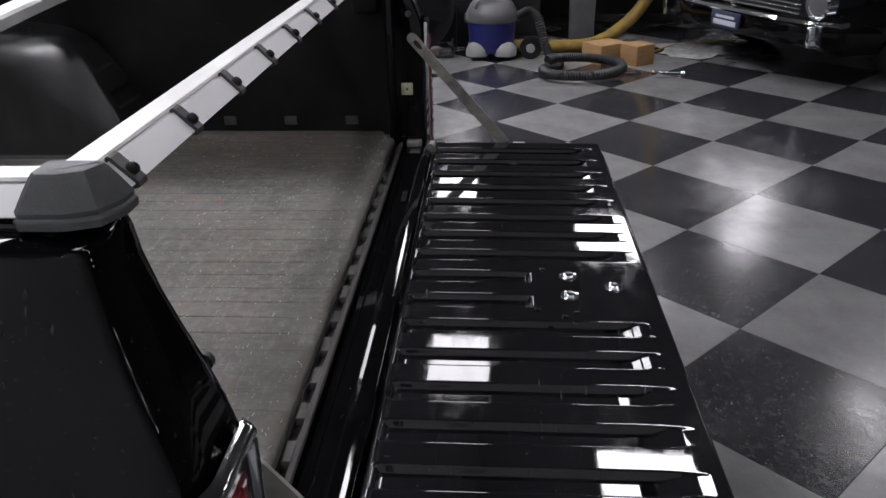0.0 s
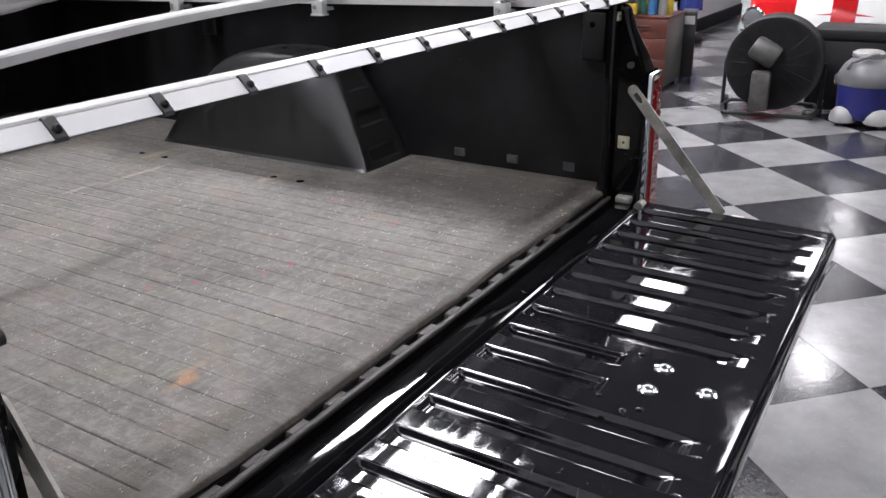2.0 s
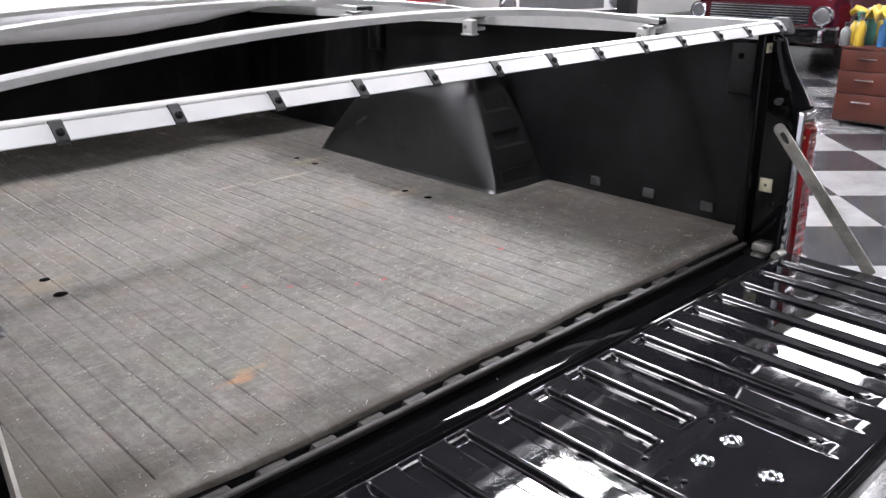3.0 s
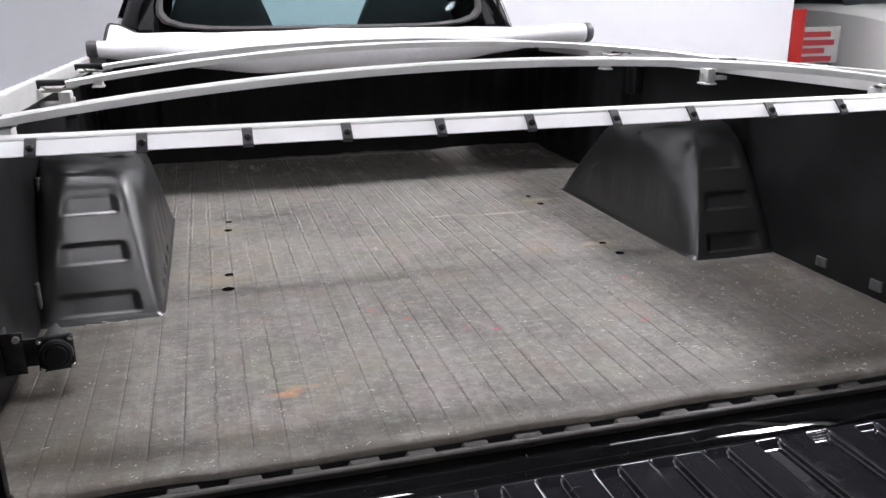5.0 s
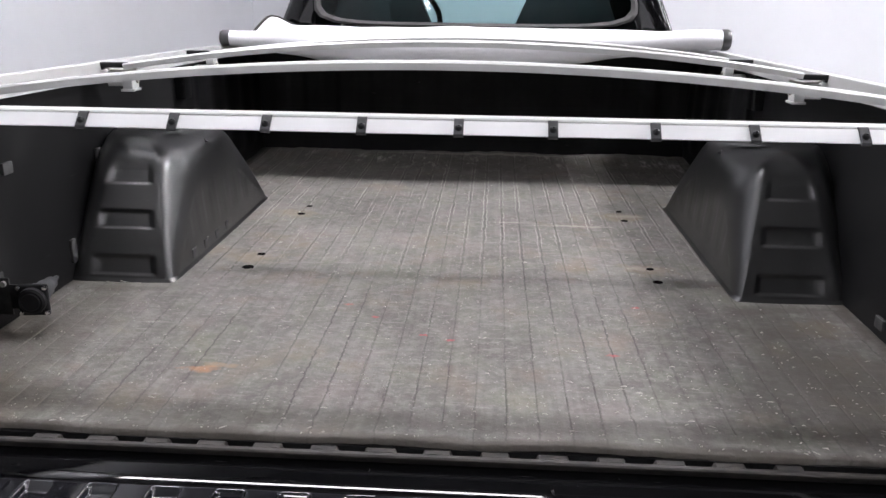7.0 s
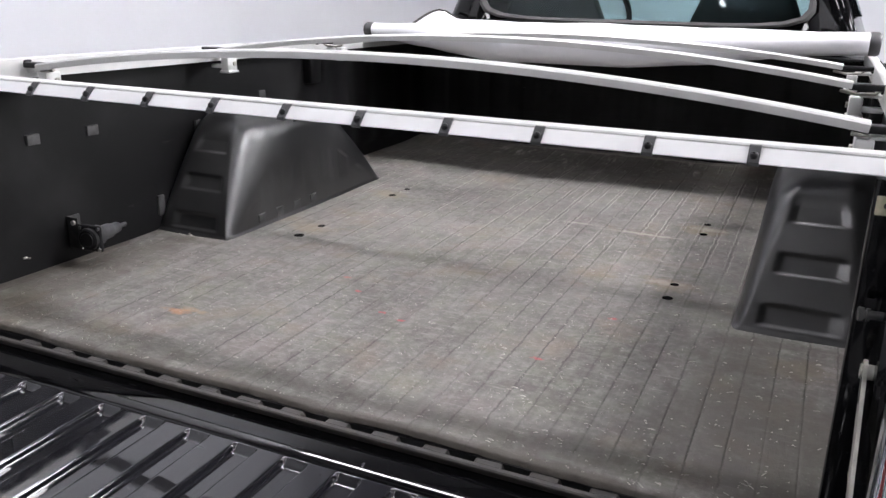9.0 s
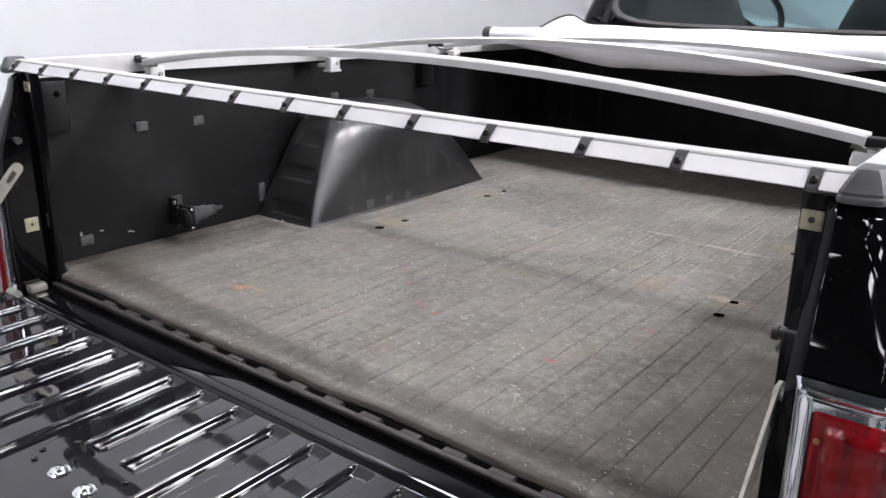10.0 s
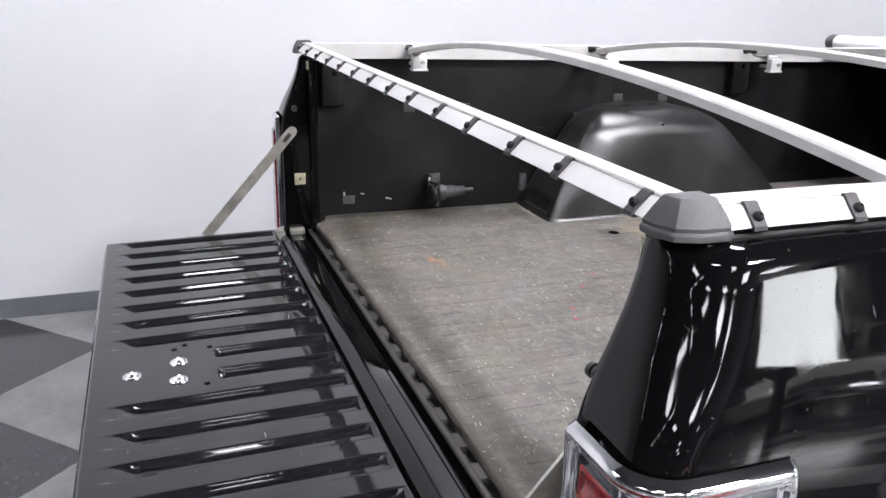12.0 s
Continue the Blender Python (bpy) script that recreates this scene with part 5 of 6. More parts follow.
def along(points, x):
    for (x0, v0), (x1, v1) in zip(points, points[1:]):
        if x <= x1:
            return v0 + (v1 - v0) * ease((x - x0) / (x1 - x0)) * 0.5 + (v1 - v0) * (x - x0) / (x1 - x0) * 0.5
    return points[-1][1]


for i, x in enumerate(span(-0.82, 0.835, 80)):
    zt, zb = along(OVER, x) + 0.002 * math.sin(x * 19), along(UNDER, x)
    zc, rz = (zt + zb) / 2, (zt - zb) / 2
    ry = 0.62 * rz + 0.012
    yc = 1.765 + 0.006 * math.sin(x * 5)
    crease = 0.12 * ease((0.26 - abs(x + 0.42)) / 0.2)
    loops.append([(x, yc + ry * (1 + crease * math.sin(3 * t + 16 * x)) * math.cos(t), zc + rz * (1 + 0.7 * crease * math.sin(4 * t + 13 * x)) * math.sin(t)) for t in (2 * math.pi * k / 28 for k in range(28))])
rings(roll, loops)
part("roll", roll, VINYL, cover, angle=60)
drape = nb()


def drape_f(x, y):
    t = (y - 1.74) / 0.62
    z = 1.232 - 0.012 * t + 0.012 * ease(1 - abs(2 * t - 1)) * math.cos(x * 3.2) + 0.008 * noise.noise(Vector((x * 4, y * 5, 1)))
    z -= 0.05 * ease((abs(x) - 0.62) / 0.2) * (1 - t)
    z += 0.034 * ease((-0.73 - x) / 0.09) * ease((t - 0.35) / 0.6)
    return (x, y, z)


xs_, ys_ = span(-0.83, 0.83, 60), span(1.765, 2.36, 20)
top_rows = sheet(drape, xs_, ys_, drape_f)
low_rows = sheet(drape, xs_, ys_, lambda x, y: (drape_f(x, y)[0], y, drape_f(x, y)[2] - 0.006))
for a, b_ in ((top_rows[0], low_rows[0]), (top_rows[-1], low_rows[-1])):
    for i in range(len(xs_) - 1):
        drape.faces.new((a[i], a[i + 1], b_[i + 1], b_[i]))
part("unrolled_front", drape, VINYL, cover, "flat white vinyl in front of the roll", angle=60)
for x, r, z in ((-0.822, 0.0255, 1.2025), (0.837, 0.0335, 1.2205)):
    s = math.copysign(1, x)
    ec = nb()
    lathe(ec, [(r * 0.98, -0.004), (r * 1.04, 0.004), (r * 1.04, 0.02), (r * 0.9, 0.028), (r * 0.3, 0.03)], 24, Matrix.Translation((x, 1.765, z)) @ Matrix.Rotation(s * math.pi / 2, 4, "Y"))
    part("end_cap", ec, PLASTIC, cover, "dark end cap of the roller tube")
tr = nb()
tube(tr, [(-0.832, y, drape_f(-0.83, y)[2] + 0.001) for y in span(1.79, 2.362, 24)] + [(-0.832 + 0.03 * k, 2.364, drape_f(-0.83 + 0.03 * k, 2.36)[2] + 0.001) for k in range(1, 4)], 0.006, 8)
part("edge_welt", tr, LINER_GREY, cover, "grey edge welt")


# ---- shop things beyond the truck ----
def classic_car(name, label, paint, m, length=4.5, width=1.76, belt=0.86, grille="bars", stripes=False, lower=0.0):
    """An older saloon: lofted body, greenhouse, bumpers, bright grille, round lights. Its nose points along -y."""
    car = thing(name, label, "car", "parked cars", m=m)
    hl = length / 2
    body = nb()
    loops = []
    for y, w, zt, zb in ((-hl, 0.86, 0.62, 0.36), (-hl + 0.05, 0.93, 0.74, 0.3), (-hl + 0.25, 0.98, belt - 0.06, 0.24), (-hl + 0.9, 1.0, belt - 0.01, 0.22), (-0.45, 1.0, belt + 0.03, 0.22),
                         (0.9, 1.0, belt + 0.03, 0.22), (hl - 0.5, 0.99, belt, 0.24), (hl - 0.08, 0.94, belt - 0.06, 0.3), (hl, 0.86, belt - 0.2, 0.4)):
        h = width / 2 * w
        loops.append([(px * h, y, z - lower) for px, z in ((-0.86, zb), (-0.99, zb + 0.12), (-1.0, (zb + zt) / 2), (-0.97, zt - 0.06), (-0.88, zt), (-0.5, zt + 0.025), (0, zt + 0.04), (0.5, zt + 0.025), (0.88, zt), (0.97, zt - 0.06), (1.0, (zb + zt) / 2), (0.99, zb + 0.12), (0.86, zb))])
    rings(body, loops)
    shell_ = part("body", body, paint, car, angle=32)
    if stripes:
        for x in (-0.25, 0.25):
            st = nb()
            line = [(-hl - 0.006, 0.42), (-hl - 0.006, 0.63), (-hl + 0.045, 0.78), (-hl + 0.25, belt - 0.015), (-hl + 0.9, belt + 0.033), (-0.5, belt + 0.072)]
            sheet(st, [x - 0.15, x, x + 0.15], range(len(line)), lambda u, k: (u, line[k][0], line[k][1] - lower + (0.02 - 0.03 * (abs(u) - 0.25) if k > 1 else 0.0)))
            part("stripe", st, WHITECAR, shell_, "white racing stripe")
    top = nb()
    gl = [(-0.55, 0.8, belt), (0.15, 0.64, belt + 0.46), (1.05, 0.64, belt + 0.46), (1.55, 0.8, belt)]
    rings(top, [[(sx * width / 2 * w * k, y, z - lower) for sx, k in ((-1, 1), (-0.5, 1.0), (0.5, 1.0), (1, 1))] + [(0.9 * width / 2 * w, y, belt - 0.1 - lower), (-0.9 * width / 2 * w, y, belt - 0.1 - lower)] for y, w, z in gl])
    part("greenhouse", top, CARGLASS, car, "dark window glass", smooth=False)
    rf = nb()
    box(rf, -width * 0.33, width * 0.33, 0.1, 1.1, belt + 0.455 - lower, belt + 0.49 - lower, 0.02)
    part("roof", rf, paint, car)
    for s in (1, -1):
        for y in (-hl + 0.85, hl - 0.95):
            wheel(car, s * (width / 2 - 0.12), y, 0.31, 0.2)
        eye = nb()
        lathe(eye, [(0.1, -0.05), (0.105, 0.02), (0.09, 0.03), (0.085, 0.015)], 20, Matrix.Translation((s * width * 0.425, -hl - 0.005, 0.6 - lower)) @ Matrix.Rotation(math.pi / 2, 4, "X"))
        hd = part("headlight", eye, CHROME, car, "round headlight with chrome ring")
        ln = nb()
        lathe(ln, [(0.084, 0.012), (0.06, 0.026), (0.02, 0.032)], 18, Matrix.Translation((s * width * 0.425, -hl - 0.005, 0.6 - lower)) @ Matrix.Rotation(math.pi / 2, 4, "X"))
        part("lens", ln, GREYPL, hd)
    slim = grille == "bars"
    blade = [(-0.02, 0.04), (0.05, 0.035), (0.062, 0.047), (0.05, 0.066), (-0.02, 0.072)]
    valance = [(-0.02, -0.11), (0.03, -0.105), (0.056, -0.04), (0.056, 0.026), (0.045, 0.036), (-0.02, 0.038)]
    whole = [(-0.02, -0.07), (0.045, -0.06), (0.065, -0.02), (0.05, 0.0), (0.065, 0.02), (0.045, 0.06), (-0.02, 0.07)]
    for sy in (-1, 1):
        for outline_, mat, kind_, words in (((blade, CHROME, "bumper", "thin chrome bumper blade"), (valance, BLACK, "valance", "black valance below the bumper")) if slim else ((whole, CHROME, "bumper", "chrome bumper"),)):
            bb = nb()
            loops = []
            for x in span(-width * 0.5, width * 0.5, 20):
                bend = 0.14 * (abs(x) / (width * 0.5)) ** 4
                loops.append([(x, sy * (hl + 0.03 - bend + a), 0.42 + b_ - lower) for a, b_ in outline_])
            rings(bb, loops)
            part(kind_, bb, mat, car, words, angle=40)
    for s in (1, -1) if slim else ():
        part("bumper_guard", box(nb(), s * width * 0.44 - 0.02, s * width * 0.44 + 0.02, -hl - 0.085, -hl + 0.02, 0.33 - lower, 0.46 - lower, 0.008), CHROME, car, "small chrome bumper guard")
    if grille == "none":
        return car
    gb = nb()
    box(gb, -width * 0.34, width * 0.34, -hl - 0.002, -hl + 0.03, 0.5 - lower, 0.7 - lower, 0.008)
    gr = part("grille", gb, GREYPL if grille == "panel" else DARKBOX, car)
    for kz in range(0 if grille == "panel" else 7):
        z = 0.515 + 0.028 * kz - lower
        part("grille_bar", cyl(nb(), (-width * 0.335, -hl - 0.008, z), (width * 0.335, -hl - 0.008, z), 0.006, n=8), CHROME, gr)
    pl = nb()
    box(pl, -0.15, 0.15, -hl - 0.115, -hl - 0.1, 0.34 - lower, 0.455 - lower, 0.003)
    plate = part("plate", pl, PLATEBLUE, car, "dark plate with pale illegible print")
    for z0_, z1_, w_ in ((0.412, 0.43, 0.1), (0.362, 0.397, 0.12)):
        part("print_bar", box(nb(), -w_, w_, -hl - 0.118, -hl - 0.1155, z0_ - lower, z1_ - lower), INK, plate)
    return car


classic_car("car", "black classic saloon with chrome grille and bumper", BLACK, pose(5.7, -4.06, 0, 0, 0, 204), lower=0.04)
classic_car("car", "dark maroon classic coupe with chrome bumper", MAROON, pose(10.5, 3.6, 0, 0, 0, -92), belt=0.98, lower=-0.06)
classic_car("car", "white utility car with a pale grey grille panel", WHITECAR, pose(7.95, 7.95, 0, 0, 0, -15), belt=0.98, width=1.9, grille="panel", lower=-0.14)
classic_car("car", "white saloon with bright wheel covers", WHITECAR, pose(12.3, 7.65, 0, 0, 0, -90), belt=0.95)
classic_car("car", "red classic car with white hood stripes", REDCAR, pose(9.25, 0.15, 0, 0, 0, -90), belt=0.88, stripes=True, grille="none", lower=0.08)

# drum fan on a wheeled stand
fan = thing("drum_fan", "large black drum fan with grey motor on a wheeled stand", "fan", m=pose(5.32, 0.38, 0, 0, 0, 96))
drum = nb()
axis = Matrix.Translation((0, 0, 0.4)) @ Matrix.Rotation(math.pi / 2, 4, "X")
lathe(drum, [(0.3, -0.16), (0.325, -0.16), (0.33, -0.15), (0.318, -0.1), (0.318, 0.1), (0.33, 0.15), (0.325, 0.16), (0.3, 0.16), (0.305, 0.1), (0.305, -0.1), (0.3, -0.16)], 44, axis)
part("drum", drum, DARKBOX, fan)
for r in (0.06, 0.12, 0.18, 0.24, 0.295):
    for yy in (0.155, -0.155):
        part("grille_ring", tube(nb(), [(r * math.cos(t), yy, 0.4 + r * math.sin(t)) for t in (2 * math.pi * i / 36 for i in range(36))], 0.003, 6, closed=True), DARKBOX, fan)
for i in range(8):
    t = math.pi * i / 8
    part("grille_spoke", cyl(nb(), (0.3 * math.cos(t), 0.158, 0.4 + 0.3 * math.sin(t)), (-0.3 * math.cos(t), 0.158, 0.4 - 0.3 * math.sin(t)), 0.003, n=6), DARKBOX, fan)
mo = nb()
lathe(mo, [(0.02, -0.06), (0.075, -0.055), (0.085, -0.03), (0.085, 0.1), (0.07, 0.13), (0.02, 0.135)], 24, Matrix.Translation((0.03, 0.2, 0.47)) @ Matrix.Rotation(radians(60), 4, "Y"))
part("motor", mo, FANGREY, fan, "grey fan motor")
for i in range(4):
    bl = nb()
    t0 = math.pi / 2 * i + 0.4
    sheet(bl, span(0.07, 0.28, 5), span(-0.28, 0.28, 5), lambda r, a: (r * math.cos(t0 + a), 0.04 + 0.06 * a, 0.4 + r * math.sin(t0 + a)))
    sheet(bl, span(0.07, 0.28, 5), span(-0.28, 0.28, 5), lambda r, a: (r * math.cos(t0 + a), 0.044 + 0.06 * a, 0.4 + r * math.sin(t0 + a)))
    part("blade", bl, DARKBOX, fan)
stand = nb()
for s in (1, -1):
    tube(stand, [(s * 0.3, -0.2, 0.06), (s * 0.34, 0, 0.06), (s * 0.34, 0, 0.4)], 0.014, 8)
    tube(stand, [(s * 0.34, 0, 0.06), (s * 0.3, 0.25, 0.05)], 0.014, 8)
tube(stand, [(-0.3, 0.25, 0.05), (0.3, 0.25, 0.05)], 0.014, 8)
tube(stand, [(-0.3, -0.2, 0.06), (0.3, -0.2, 0.06)], 0.014, 8)
part("stand", stand, DARKBOX, fan)
for s in (1, -1):
    part("wheel", cyl(nb(), (s * 0.32, -0.2, 0.05), (s * 0.36, -0.2, 0.05), 0.05, n=18), TYRE, fan)
part("support", box(nb(), 0.0, 0.13, 0.2, 0.3, 0.08, 0.36, 0.02), FANGREY, fan, "grey support column")

# shop vacuum
vac = thing("shop_vacuum", "blue and grey shop vacuum on casters", "vacuum", m=pose(5.3, -0.25, 0, 0, 0, -92))
bm = nb()
lathe(bm, [(0.15, 0.05), (0.165, 0.06), (0.178, 0.1), (0.19, 0.285), (0.19, 0.295)], 32)
part("drum", bm, BLUE, vac, "blue drum")
bm = nb()
lathe(bm, [(0.196, 0.285), (0.2, 0.295), (0.2, 0.345), (0.19, 0.37), (0.165, 0.42), (0.12, 0.46), (0.06, 0.475), (0.02, 0.477)], 32)
lid = part("lid", bm, GREYPL, vac, "light grey domed lid")
bm = nb()
lathe(bm, [(0.09, 0.465), (0.105, 0.475), (0.105, 0.5), (0.08, 0.515), (0.02, 0.517)], 24, Matrix.Translation((-0.02, 0, 0)))
part("motor_cover", bm, WHITEPL, lid)
bm = nb()
tube(bm, [(-0.12, -0.14, 0.4), (-0.1, -0.16, 0.45), (0.02, -0.14, 0.5), (0.05, -0.1, 0.5)], 0.013, 8)
part("handle", bm, GREYPL, lid)
for s in (1, -1):
    latch_ = box(nb(), s * 0.2 - 0.012, s * 0.2 + 0.012, -0.03, 0.03, 0.27, 0.34, 0.006)
    part("latch", latch_, GREYPL, vac)
for i in range(4):
    a = math.pi / 4 + math.pi / 2 * i
    foot = nb()
    lathe(foot, [(0.085, 0.035), (0.09, 0.05), (0.085, 0.09), (0.06, 0.125), (0.02, 0.14)], 20, Matrix.Translation((0.155 * math.cos(a), 0.155 * math.sin(a), 0)))
    fo = part("caster_cover", foot, WHITEPL, vac, "white caster cover")
    part("caster", cyl(nb(), (0.19 * math.cos(a) - 0.012, 0.19 * math.sin(a), 0.024), (0.19 * math.cos(a) + 0.012, 0.19 * math.sin(a), 0.024), 0.024, n=14), TYRE, fo)
bm = nb()
hose_pts = curve([(5.2, -0.45, 0.33), (5.18, -0.53, 0.37), (5.14, -0.6, 0.33), (5.08, -0.64, 0.2), (5.0, -0.68, 0.09), (4.9, -0.75, 0.045)]
                 + [(4.58 + 0.24 * math.cos(t), -0.9 + 0.28 * math.sin(t), 0.038 + 0.004 * i) for i, t in enumerate([0.45 * k - 0.3 for k in range(2, 18)])], 14)
tube(bm, hose_pts, lambda i: 0.036 if i % 2 else 0.03, 12)
tagged(link("vacuum_hose", bm, HOSE, None), "black ribbed vacuum hose coiled on the floor", "hose")
reel = thing("cord_reel", "small black cord reel with a white hub", "reel", m=pose(5.22, -0.56, 0.085, 0, 0, 80))
bm = nb()
lathe(bm, [(0.03, -0.035), (0.085, -0.035), (0.085, -0.028), (0.05, -0.025), (0.05, 0.025), (0.085, 0.028), (0.085, 0.035), (0.03, 0.035)], 26, Matrix.Rotation(math.pi / 2, 4, "X"))
part("spool", bm, DARKBOX, reel)
part("hub", lathe(nb(), [(0.032, -0.04), (0.036, -0.036), (0.036, 0.036), (0.032, 0.04)], 18, Matrix.Rotation(math.pi / 2, 4, "X")), WHITEPL, reel, "white hub")

# yellow hose
bm = nb()
yh = curve([(5.5, -0.3, 0.05), (5.45, -0.6, 0.05), (5.45, -0.9, 0.05), (5.5, -1.1, 0.07), (5.6, -1.3, 0.16), (5.65, -1.48, 0.34), (5.7, -1.6, 0.6), (5.75, -1.66, 0.95), (5.8, -1.68, 1.4)], 14)
tube(bm, yh, lambda i: 0.052 if i % 2 else 0.047, 14)
tagged(link("exhaust_hose", bm, YELLOW, None), "thick yellow fabric exhaust hose rising from the floor", "hose")
bm = nb()
tube(bm, curve([(5.5, -0.35, 0.012), (5.3, -0.75, 0.012), (5.25, -1.1, 0.012), (5.35, -1.5, 0.012), (5.6, -1.75, 0.012), (5.8, -2.3, 0.012)], 10), 0.009, 8)
tagged(link("air_line", bm, YELLOW, None), "thin yellow air line lying on the floor", "hose")


# grey workbench with posts
bench = thing("workbench", "grey metal workbench on square posts", "workbench")
for x, y, w in ((5.95, -1.02, 0.1), (6.4, -0.55, 0.13), (6.9, -2.2, 0.1), (6.9, 0.4 - 0.8, 0.1)):
    part("post", box(nb(), x - w, x + w, y - w, y + w, 0, 0.62, 0.01), GREYMET, bench)
part("apron", box(nb(), 5.84, 7.05, -2.35, -0.3, 0.62, 0.82, 0.01), GREYMET, bench)
part("worktop", box(nb(), 5.8, 7.1, -2.4, -0.25, 0.82, 0.88, 0.01), GREYMET, bench)
part("badge", box(nb(), 5.83, 5.838, -1.1, -0.98, 0.66, 0.78, 0.003), REDINK, bench, "red and white round badge")
panel_ = thing("wall_panel", "grey partition panel with an outlet", "panel")
part("board", box(nb(), 7.3, 7.36, -2.6, -0.2, 0, 1.5, 0.006), CABGREY, panel_)
part("outlet", box(nb(), 7.28, 7.299, -1.45, -1.33, 0.3, 0.48, 0.004), GREYMET, panel_)


# cardboard boxes
def carton(x, y, w, d, h, turn, label):
    ob = thing("cardboard_box", label, "box", "cardboard boxes", m=pose(x, y, 0, 0, 0, turn))
    part("body", box(nb(), -w / 2, w / 2, -d / 2, d / 2, 0, h, 0.003), CARD, ob)
    for s in (1, -1):
        fl = box(nb(), min(s * 0.002, s * w / 2), max(s * 0.002, s * w / 2), -d / 2 - 0.001, d / 2 + 0.001, h, h + 0.004, 0.001)
        part("flap", fl, CARD, ob)
    part("tape", box(nb(), -0.025, 0.025, -d / 2 - 0.002, d / 2 + 0.002, h + 0.004, h + 0.0055), TAPE, ob)
    return ob


carton(5.1, -1.12, 0.22, 0.27, 0.14, 35, "brown cardboard box with its top creased")
carton(5.0, -1.35, 0.17, 0.19, 0.145, 38, "small closed brown cardboard box on the floor")
bm = nb()
cyl(bm, (4.62, -1.12, 0.012), (4.66, -1.33, 0.012), 0.009, n=10)
tagged(link("steel_bar", bm, CHROME, None), "short bright steel bar lying on the tiles", "bar")
wr = thing("wrench", "chrome open-ended wrench lying on the tiles", "wrench", m=pose(4.66, -1.52, 0.004, 0, 0, 80))
part("shank", box(nb(), -0.08, 0.08, -0.009, 0.009, 0, 0.008, 0.003), CHROME, wr)
for s in (1, -1):
    jaw = nb()
    tube(jaw, [(s * (0.1 + 0.02 * math.cos(t)), 0.02 * math.sin(t), 0.005) for t in span(0.9, 5.4, 10)], 0.006, 8)
    part("jaw", jaw, CHROME, wr)
bm = nb()
random.seed(11)
edge = [(1 + 0.25 * math.sin(3 * t) + random.uniform(-0.12, 0.12), t) for t in (2 * math.pi * i / 28 for i in range(28))]
loops = [[(5.45 + 0.28 * r * f * math.cos(t), -1.95 + 0.42 * r * f * math.sin(t), z + 0.006 * math.sin(5 * t + f * 9)) for r, t in edge] for f, z in ((1.0, 0.007), (0.96, 0.01), (0.6, 0.016), (0.2, 0.012))]
rings(bm, loops)
tagged(link("plastic_sheet", bm, PAPER, None), "crumpled pale plastic sheet lying on the floor", "sheet")

# drawer cabinet with bottles
cabi = thing("drawer_cabinet", "cherry wood three-drawer cabinet with silver handles", "cabinet", m=pose(6.185, 1.585, 0, 0, 0, -89))
part("carcass", box(nb(), -0.21, 0.21, -0.26, 0.26, 0.03, 0.6, 0.004), CABGREY, cabi, "grey cabinet side")
part("top", box(nb(), -0.22, 0.22, -0.275, 0.27, 0.6, 0.62, 0.004), CHERRY, cabi)
for z0_, z1_ in ((0.045, 0.255), (0.262, 0.43), (0.437, 0.592)):
    dr = part("drawer", box(nb(), -0.208, 0.208, -0.28, -0.26, z0_, z1_, 0.003), CHERRY, cabi)
    hd = nb()
    zc = z1_ - 0.06
    tube(hd, [(-0.07, -0.279, zc), (-0.07, -0.3, zc), (0.07, -0.3, zc), (0.07, -0.279, zc)], 0.006, 8)
    part("handle", hd, CHROME, dr, "silver bar handle")
for x in (-0.17, 0.17):
    for y in (-0.2, 0.2):
        part("caster", cyl(nb(), (x - 0.012, y, 0.02), (x + 0.012, y, 0.02), 0.02, n=12), TYRE, cabi)


def bottle(x, y, r, h, body_m, cap_m, label):
    ob = thing("spray_bottle", label, "bottle", "bottles on the cabinet", m=pose(x, y, 0.62))
    part("body", lathe(nb(), [(r * 0.9, 0), (r, 0.01), (r, h * 0.6), (r * 0.75, h * 0.72), (r * 0.35, h * 0.8), (r * 0.35, h * 0.85)], 18), body_m, ob)
    part("cap", lathe(nb(), [(r * 0.42, h * 0.84), (r * 0.42, h * 0.98), (r * 0.3, h)], 14), cap_m, ob)
    if h > 0.235:
        head = nb()
        tube(head, [(0.02, 0, h + 0.005), (-0.02, 0, h + 0.02), (-0.075, 0.01, h + 0.018)], 0.013, 8)
        tube(head, [(-0.045, 0.005, h + 0.01), (-0.06, 0.005, h - 0.03), (-0.05, 0.005, h - 0.05)], 0.006, 6)
        part("spray_head", head, BOTTLE_G if cap_m is WHITEPL else WHITEPL, ob, "plastic trigger head")


